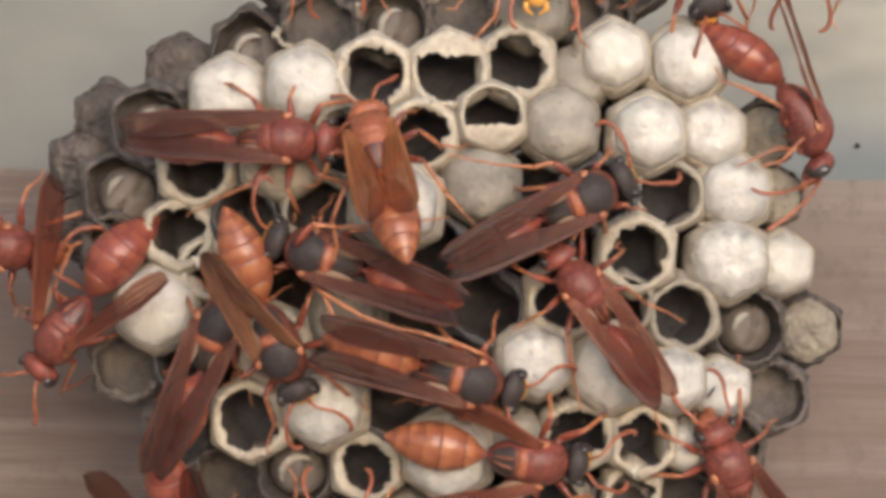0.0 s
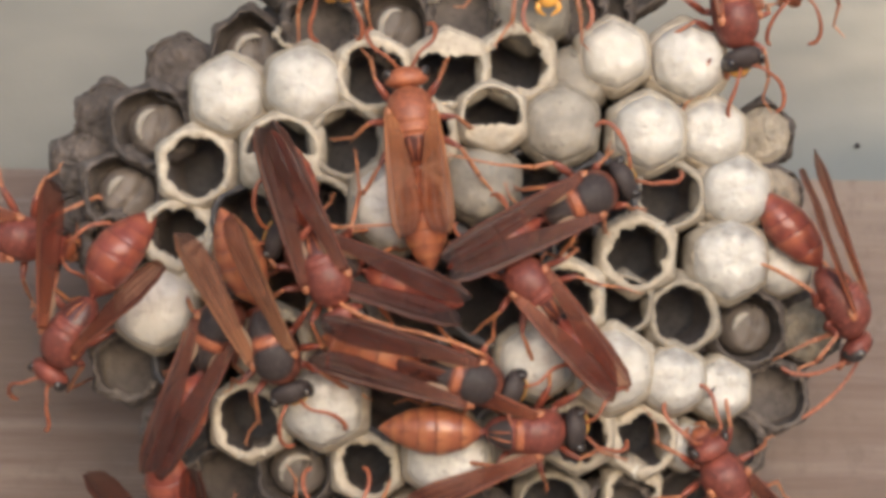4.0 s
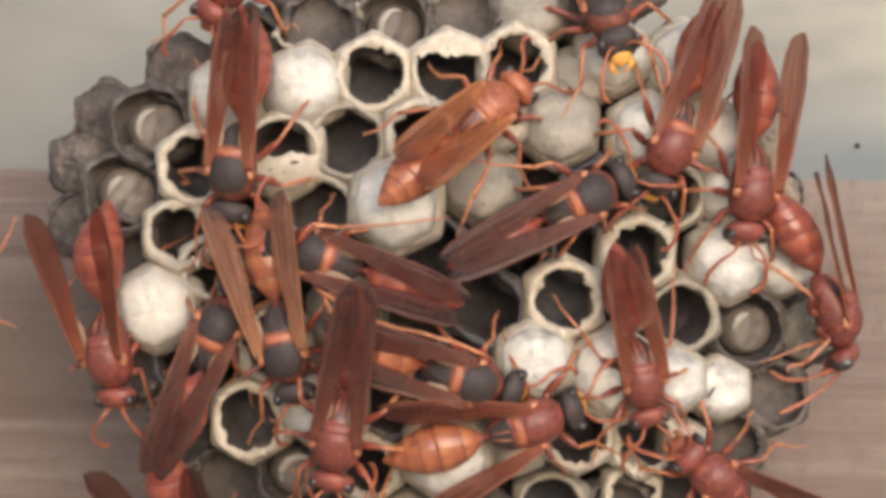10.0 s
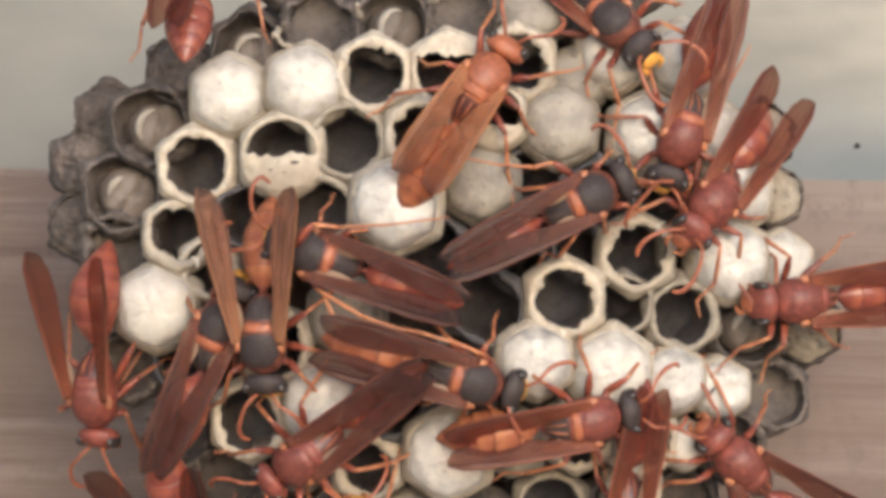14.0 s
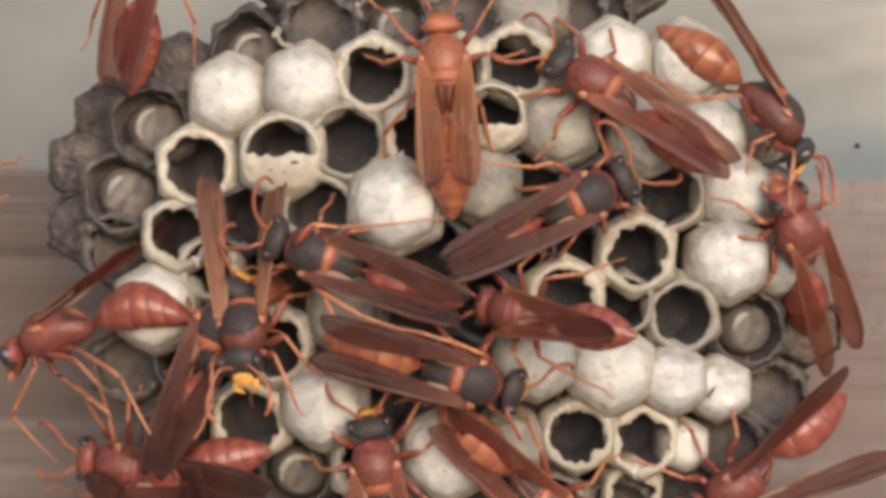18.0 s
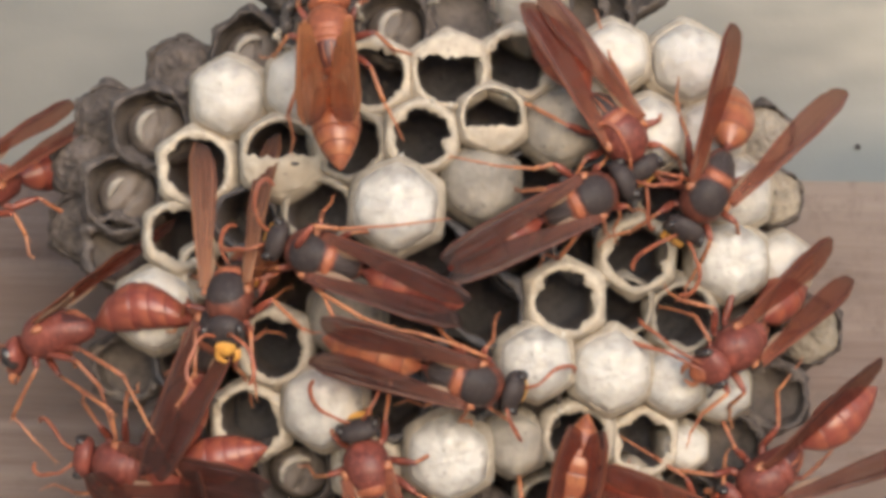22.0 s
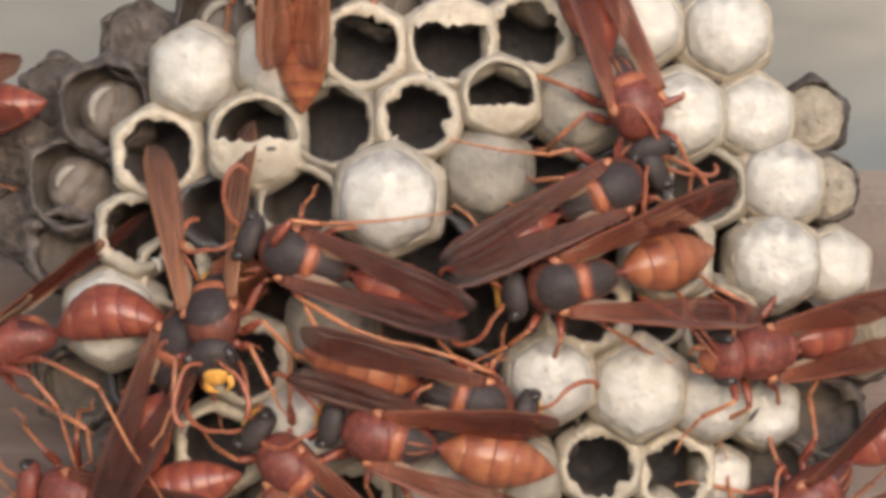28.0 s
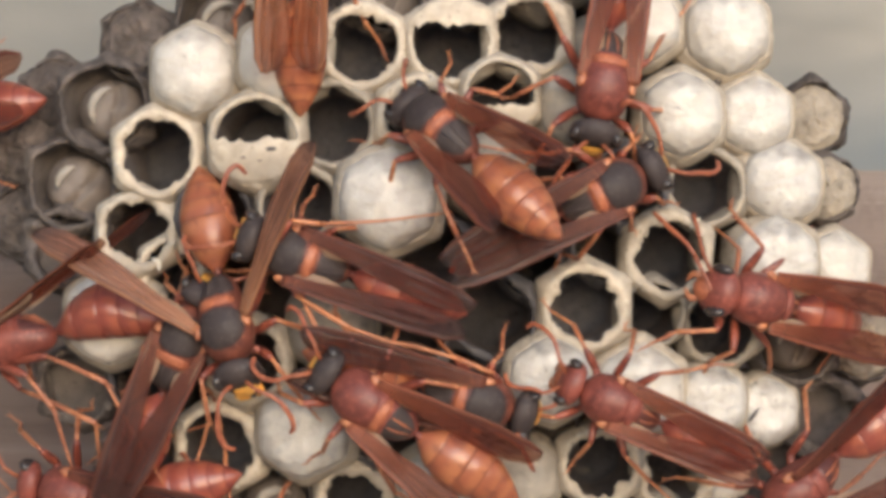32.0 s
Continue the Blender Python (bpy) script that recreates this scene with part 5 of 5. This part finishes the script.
    crawl(wasps["stout"], [
        (0, 11.95, -8.33, -3.33, 89.8, -126.1, 8.5),
        (1, 8.43, -8.96, -4.32, 87.6, -145.3, 6.0),
        (2, 8.36, -8.98, -4.28, 87.5, -149.2, 5.7),
        (3, 4.55, -9.39, -5.03, 85.8, -163.9, 3.2),
        (3.5, 5.37, -9.33, -4.57, 85.2, -149.4, 5.8),
        (4.5, 9.39, -8.92, -1.22, 84.0, -117.3, 12.5),
        (5.5, 11.49, -8.52, 0.19, 76.2, -99.2, 23.6),
        (6, 15.12, -7.49, -1.13, 96.3, -64.4, 6.9),
        (6.5, 17.76, -6.52, -3.01, 95.2, -36.8, 8.7),
        (7, 20.09, -5.47, -5.00, 95.7, -10.3, 9.9),
        (8, 20.97, -4.84, -7.14, 95.4, 6.5, 11.2),
        (9, 20.05, -4.80, -9.57, 95.8, 22.0, 12.3),
        (9.5, 18.60, -5.16, -10.58, 98.1, 50.1, 18.2),
        (10, 17.29, -5.45, -11.40, 111.0, 75.9, 34.1),
        (11, 16.92, -4.32, -16.02, 128.8, 78.0, 51.7),
        (12, 16.15, -3.32, -19.65, 33.9, 103.1, -40.9),
        (13, 15.93, -3.00, -20.65, 31.8, 103.3, -43.2),
        (14.5, 15.32, -1.81, -23.93, 34.3, 105.9, -43.3),
        (15.5, 12.07, -6.92, -12.42, 81.7, 171.1, 7.0),
        (16.5, 7.33, -9.16, -4.61, 85.6, -173.4, 4.9),
        (17, 5.37, -9.30, -5.03, 85.5, -172.6, 3.1),
        (18, 6.10, -10.11, -5.36, -89.0, -8.3, 142.4),
        (18.5, 5.39, -9.70, -5.47, -92.2, -3.2, 162.6),
        (19, 9.03, -8.75, -5.33, 85.0, -180.0, 4.6),
        (19.5, 12.63, -7.44, -8.82, 79.5, 120.9, -0.3),
        (20, 15.48, -5.49, -13.55, 115.8, 75.6, 37.3),
        (20.5, 17.65, -4.41, -15.15, 105.1, 63.1, 25.5),
        (21, 16.86, -3.66, -18.02, 106.1, 59.8, 24.5),
        (21.5, 21.14, -1.63, -20.13, 100.2, 29.2, 16.9),
        (22, 23.36, 0.66, -24.17, 101.5, 21.0, 16.5),
        (23, 23.55, 1.65, -28.13, 103.4, 17.8, 15.6),
        (28, 23.50, -0.37, -24.50, 112.7, -59.1, -8.5),
        (29.5, 23.09, -2.57, -19.59, 32.0, -101.1, 68.8),
        (30, 22.78, -3.63, -16.87, 39.4, -100.6, 61.3),
        (31, 19.60, -5.00, -16.52, 75.9, -125.5, 21.4),
        (31.5, 15.96, -7.01, -13.79, 81.5, -145.8, 13.0),
        (32, 12.53, -8.54, -11.28, 83.6, -156.5, 9.2)])
    crawl(wasps["corner"], [
        (0, 25.33, 0.41, -19.48, -124.2, -60.4, -127.3),
        (3.5, 25.37, 0.81, -20.51, -125.4, -59.9, -126.3),
        (5.5, 23.04, -0.18, -20.69, -109.6, -27.5, -150.3),
        (8, 22.77, -0.39, -20.42, -109.1, -25.7, -151.3),
        (10, 24.32, 0.27, -20.37, -110.8, -35.0, -146.4),
        (11, 25.85, 0.63, -19.39, -112.8, -44.5, -141.1),
        (13, 26.62, 0.77, -18.75, -110.7, -40.9, -143.0),
        (14.5, 26.38, 0.93, -19.51, -110.8, -38.8, -143.7),
        (16.5, 28.29, 2.55, -21.23, -110.8, 33.9, -167.7),
        (17, 28.29, 2.51, -21.13, -110.7, 33.9, -167.7),
        (18, 25.91, 1.32, -21.14, -111.7, 36.4, -170.8),
        (20, 26.70, 1.72, -21.17, -111.7, 36.5, -170.2),
        (21, 28.01, 2.20, -20.71, -110.6, 34.8, -168.1),
        (22, 28.75, 2.42, -20.24, -110.1, 34.9, -167.2),
        (23, 28.04, 1.77, -19.51, -109.5, 34.8, -167.3),
        (25.5, 28.21, 1.90, -19.64, -109.6, 34.8, -167.3),
        (27.5, 28.03, 1.59, -19.04, -109.1, 34.8, -167.1),
        (30, 28.12, 1.64, -19.05, -109.1, 34.8, -167.0),
        (32, 26.99, 0.86, -18.47, -108.9, 35.7, -167.9)])
    crawl(wasps["queen"], [
        (0, 8.10, -5.75, -18.39, 105.2, 6.7, 5.8),
        (2, 7.95, -5.91, -18.00, 104.9, 7.2, 5.8),
        (3, 7.82, -6.33, -16.82, 104.2, 2.5, 4.9),
        (5.5, 8.09, -6.80, -15.25, 103.4, -3.1, 4.3),
        (6, 8.17, -6.73, -15.39, 103.4, -4.0, 4.2),
        (7, 8.17, -6.74, -15.37, 103.5, -6.9, 3.8),
        (8, 7.87, -6.81, -15.34, 103.6, -9.7, 3.2),
        (9, 7.29, -7.01, -15.01, 103.7, -15.2, 2.2),
        (10, 7.77, -6.93, -15.03, 103.8, -17.1, 2.2),
        (11, 7.86, -6.88, -15.12, 103.9, -16.6, 2.3),
        (12, 8.34, -6.77, -15.27, 104.3, -21.4, 1.8),
        (13, 9.44, -6.81, -14.43, 103.9, -23.1, 2.2),
        (14, 12.70, -5.94, -14.82, 103.3, -9.6, 5.7),
        (14.5, 12.47, -5.78, -15.56, 103.2, -8.2, 5.2),
        (15.5, 11.04, -5.03, -18.82, 104.4, 14.9, 9.0),
        (16.5, 8.86, -4.37, -21.58, 107.5, 33.8, 13.0),
        (17, 9.28, -4.13, -21.94, 107.4, 34.4, 12.7),
        (18, 9.32, -3.91, -22.41, 108.1, 39.6, 14.5),
        (19, 9.40, -3.11, -24.15, 110.2, 45.6, 17.5),
        (20, 8.30, -2.48, -25.86, 117.4, 60.1, 27.4),
        (21, 8.65, -2.96, -24.76, -19.1, 102.8, -102.4),
        (22, 9.98, -1.38, -27.43, 31.7, 108.3, -49.6),
        (23, 9.01, -3.33, -24.36, 49.2, 115.8, -31.0),
        (24, 10.23, -2.52, -25.68, 58.1, 129.0, -19.7),
        (24.5, 5.15, -5.28, -20.90, 72.2, 173.5, 1.4),
        (25, 0.25, -6.87, -17.55, 74.9, -156.1, 4.2),
        (25.4, -0.37, -7.08, -16.87, 75.4, -162.2, 2.7),
        (27.5, -5.28, -9.35, -13.47, 77.9, -166.9, -1.0),
        (28, -4.75, -9.33, -13.71, 77.7, -167.4, -0.8),
        (28.5, -6.03, -8.88, -14.87, 77.0, -174.9, -2.3),
        (29, -6.52, -8.82, -14.88, 76.9, -173.4, -2.3),
        (29.4, -6.52, -8.84, -14.82, 76.9, -171.8, -2.1),
        (30, -4.64, -11.09, -13.56, 77.5, -157.3, 0.7),
        (31, -9.21, -10.89, -12.13, 78.1, -156.1, -1.8),
        (32, -5.59, -11.62, -11.09, 78.9, -145.8, 1.2)])
    crawl(wasps["lower"], [
        (0, -9.10, -3.28, -28.14, -2.0, -103.5, 88.0),
        (14.5, -7.10, -4.22, -26.81, 19.3, -103.8, 67.1),
        (16.5, -5.98, -6.26, -19.71, 50.2, -106.1, 33.7),
        (17, -5.97, -6.03, -19.42, 46.6, -104.8, 36.7),
        (18, -5.75, -6.17, -19.08, 41.9, -103.2, 42.0),
        (19, -5.97, -6.08, -19.27, 46.4, -104.6, 37.0),
        (20, -5.76, -6.23, -18.94, 41.6, -103.1, 42.3),
        (22, -6.43, -6.08, -19.14, 52.8, -107.1, 29.6),
        (23, -6.05, -6.42, -18.27, 57.4, -108.8, 25.0),
        (24, -7.58, -6.33, -17.97, 63.1, -113.9, 17.1),
        (25, -9.46, -6.48, -16.66, 65.7, -115.9, 12.9),
        (25.5, -9.30, -6.47, -16.74, 66.9, -118.0, 11.5),
        (27.5, -10.55, -6.41, -16.12, 72.3, -134.4, 3.2),
        (28, -11.37, -6.22, -16.19, 72.4, -136.7, 2.2),
        (28.4, -14.13, -4.48, -19.44, 69.0, -135.9, 2.6),
        (29, -15.48, -2.44, -23.53, 66.1, -138.6, 2.8),
        (30, -15.48, -2.44, -23.53, 66.1, -138.6, 2.8),
        (31, -15.48, -2.44, -23.53, 66.1, -138.6, 2.8),
        (31.5, -15.48, -2.44, -23.53, 66.1, -138.6, 2.8),
        (32, -15.48, -2.44, -23.53, 66.1, -138.6, 2.8)])
    crawl(wasps["dusky"], [
        (0, -9.61, -2.78, 29.27, 10.3, 76.2, -83.7),
        (3.5, -9.59, -3.31, 28.23, 10.6, 76.7, -83.4),
        (5.5, -8.35, -6.69, 18.14, 53.5, 76.0, -39.8),
        (6, -7.03, -7.72, 14.81, 69.5, 70.7, -23.1),
        (7, -9.73, -7.62, 13.60, 14.3, 83.7, -83.2),
        (7.5, -13.95, -6.73, 13.28, 110.9, 113.8, 8.4),
        (8, -18.05, -5.75, 12.33, 104.9, 133.2, -2.8),
        (8.5, -18.12, -6.17, 10.33, 117.8, 105.2, 12.9),
        (9, -16.94, -6.78, 9.15, -32.7, 84.9, -136.5),
        (10, -18.10, -6.71, 6.84, 121.9, 96.5, 17.1),
        (10.5, -17.84, -6.19, 11.43, 97.1, 144.4, -17.6),
        (11, -19.85, -5.40, 11.89, -83.6, 12.1, 151.3),
        (11.5, -23.94, -3.55, 12.51, -81.4, 5.2, 151.9),
        (12, -26.66, -1.66, 15.67, -69.1, -19.2, 132.7),
        (12.5, -24.84, -1.76, 18.49, -40.9, -40.7, 108.4),
        (13, -22.49, -1.18, 23.09, -10.9, -41.5, 82.5),
        (14, -21.76, 0.24, 26.51, -13.0, -44.9, 85.9),
        (14.5, -22.08, 0.78, 27.99, -11.8, -51.7, 86.2),
        (16.5, -24.10, 5.07, 37.68, -5.1, -73.9, 84.9),
        (17.3, -24.57, 4.53, 36.09, -5.3, -74.4, 84.7),
        (18, -26.21, 1.23, 26.91, 17.3, -77.5, 60.5),
        (18.7, -25.15, 5.37, 37.72, 11.9, -73.6, 66.7),
        (32, -21.64, 3.31, 35.06, 13.3, -74.3, 66.6)])
    crawl(wasps["scout"], [
        (0, -15.74, 0.72, 32.13, -51.7, 66.2, -151.3),
        (8.5, -16.15, -0.89, 28.96, -62.8, 60.0, -163.3),
        (10, -18.44, -2.61, 23.84, -68.3, 59.0, -169.7),
        (11, -17.39, -3.53, 22.38, -73.8, 49.6, -175.6),
        (12, -20.51, -2.75, 21.75, -79.9, 5.7, 171.5),
        (13, -15.66, -0.76, 29.47, -75.8, -18.6, 168.3),
        (14, -11.33, 3.43, 38.49, -70.7, -27.9, 165.8),
        (32, -9.77, 1.58, 35.70, -71.8, -28.2, 166.9)])
    crawl(wasps["edge"], [
        (0, -39.15, 3.54, 0.26, 92.6, 11.5, -16.9),
        (3, -38.61, 3.25, 0.77, 92.6, 13.2, -16.7),
        (6, -37.20, 2.32, 1.87, 93.2, 21.4, -16.5),
        (7, -37.02, 2.18, 2.32, 89.4, 3.5, -16.2),
        (8, -35.68, 1.33, 3.00, 87.2, -4.7, -15.6),
        (9, -34.34, 0.50, 3.20, 86.1, -9.9, -15.0),
        (9.6, -42.34, 5.19, 1.14, 97.7, 41.4, -18.5),
        (10, -46.62, 7.62, -5.44, 83.1, 98.9, -36.9),
        (11, -50.54, 9.67, -7.01, 81.1, 99.1, -38.8),
        (18, -46.80, 7.26, 3.72, 42.3, 29.7, -94.7),
        (19, -34.54, 0.69, 4.08, 62.4, 13.7, -86.9),
        (20, -34.36, 0.49, 3.16, 65.8, 11.7, -87.4),
        (21, -37.12, 1.79, 4.73, 21.8, 9.8, -112.0),
        (22, -40.99, 4.05, 5.45, -20.4, 16.7, -126.9),
        (23, -45.21, 7.17, 8.98, -82.6, 8.7, 162.2),
        (25, -45.49, 7.41, 10.00, -82.5, 6.5, 162.2),
        (28, -43.71, 6.51, 9.80, -82.1, 7.4, 162.3),
        (32, -43.71, 6.54, 10.01, -82.0, 7.4, 162.3)])
    crawl(wasps["under"], [
        (0, -22.21, 2.28, -28.52, -6.0, 123.0, -113.2),
        (32, -22.21, 2.28, -28.52, -6.0, 123.0, -113.2)])
    flex(wasps["crown"], [(0, 0, 0), (18, -10, 0), (19, -40, 0), (20, -48, 0), (21, -42, 0), (22, -42, 0), (23, -22, 0), (24, -30, 0), (25.5, -18, 0), (28, -26, 0), (29, -20, 0), (30, 0, 0), (31, 0, 0), (32, -18, 0)])
    flex(wasps["feeder"], [(0, 6, 0), (3.5, 6, 0), (6, 0, 0), (7, -12, 0), (8, -40, 0), (9, -50, 0), (10, -12, 0), (11, -12, 0), (12, -12, 0), (14, -25, 0), (17, -50, 0), (28, -50, 0), (29, -12, 0), (30, 0, 0), (31, 0, 0), (32, 0, 0)])
    flex(wasps["right"], [(0, -24, 0), (1, -24, 0), (3, -14, 0), (6, -6, 0), (11, -6, 0), (12, 0, 0), (32, 0, 0)])
    flex(wasps["wander"], [(0, 0, 0), (14.5, 0, 0), (17, 0, 22), (32, 0, 22)])
    fold(wasps["crown"], [(0, -15), (14.5, -15), (16.5, -16), (18, -16), (19, -4), (22.5, 0), (23.5, -6), (25, -18), (27.5, -6), (29, -2), (32, -10)])
    fold(wasps["queen"], [(0, 0), (9, -4), (11, -10), (12, -16), (13, -24), (14.5, -26), (24, -26), (25, -16), (27.5, -14), (32, -14)])
    fold(wasps["wander"], [(0, 0), (3.5, 0), (5.5, -5), (7.5, -5), (9, 0), (32, 0)])
    fold(wasps["stout"], [(0, 0), (3.5, 0), (5.5, -3), (7.5, -3), (9, 0), (14.5, 0), (16.5, -5), (18.3, -5), (19, 2), (20, 15), (21, 3), (32, 0)])
    fold(wasps["left"], [(0, 0), (3.5, 0), (5.5, -14), (14.5, -16), (17, -8), (32, -8)])
    fold(wasps["feeder"], [(0, -15, 22), (3, -15, 22), (3.5, -14, 12), (5.5, -11, -12), (7.2, -12, -12), (8, -8, -12), (9, 0, -4), (10, -14, -14), (11, -16, -16), (12, -8, -14), (14, -10, -10), (17, -8), (28, -6), (29, 2), (31, 4), (31.5, 14), (32, 30)])


motions()
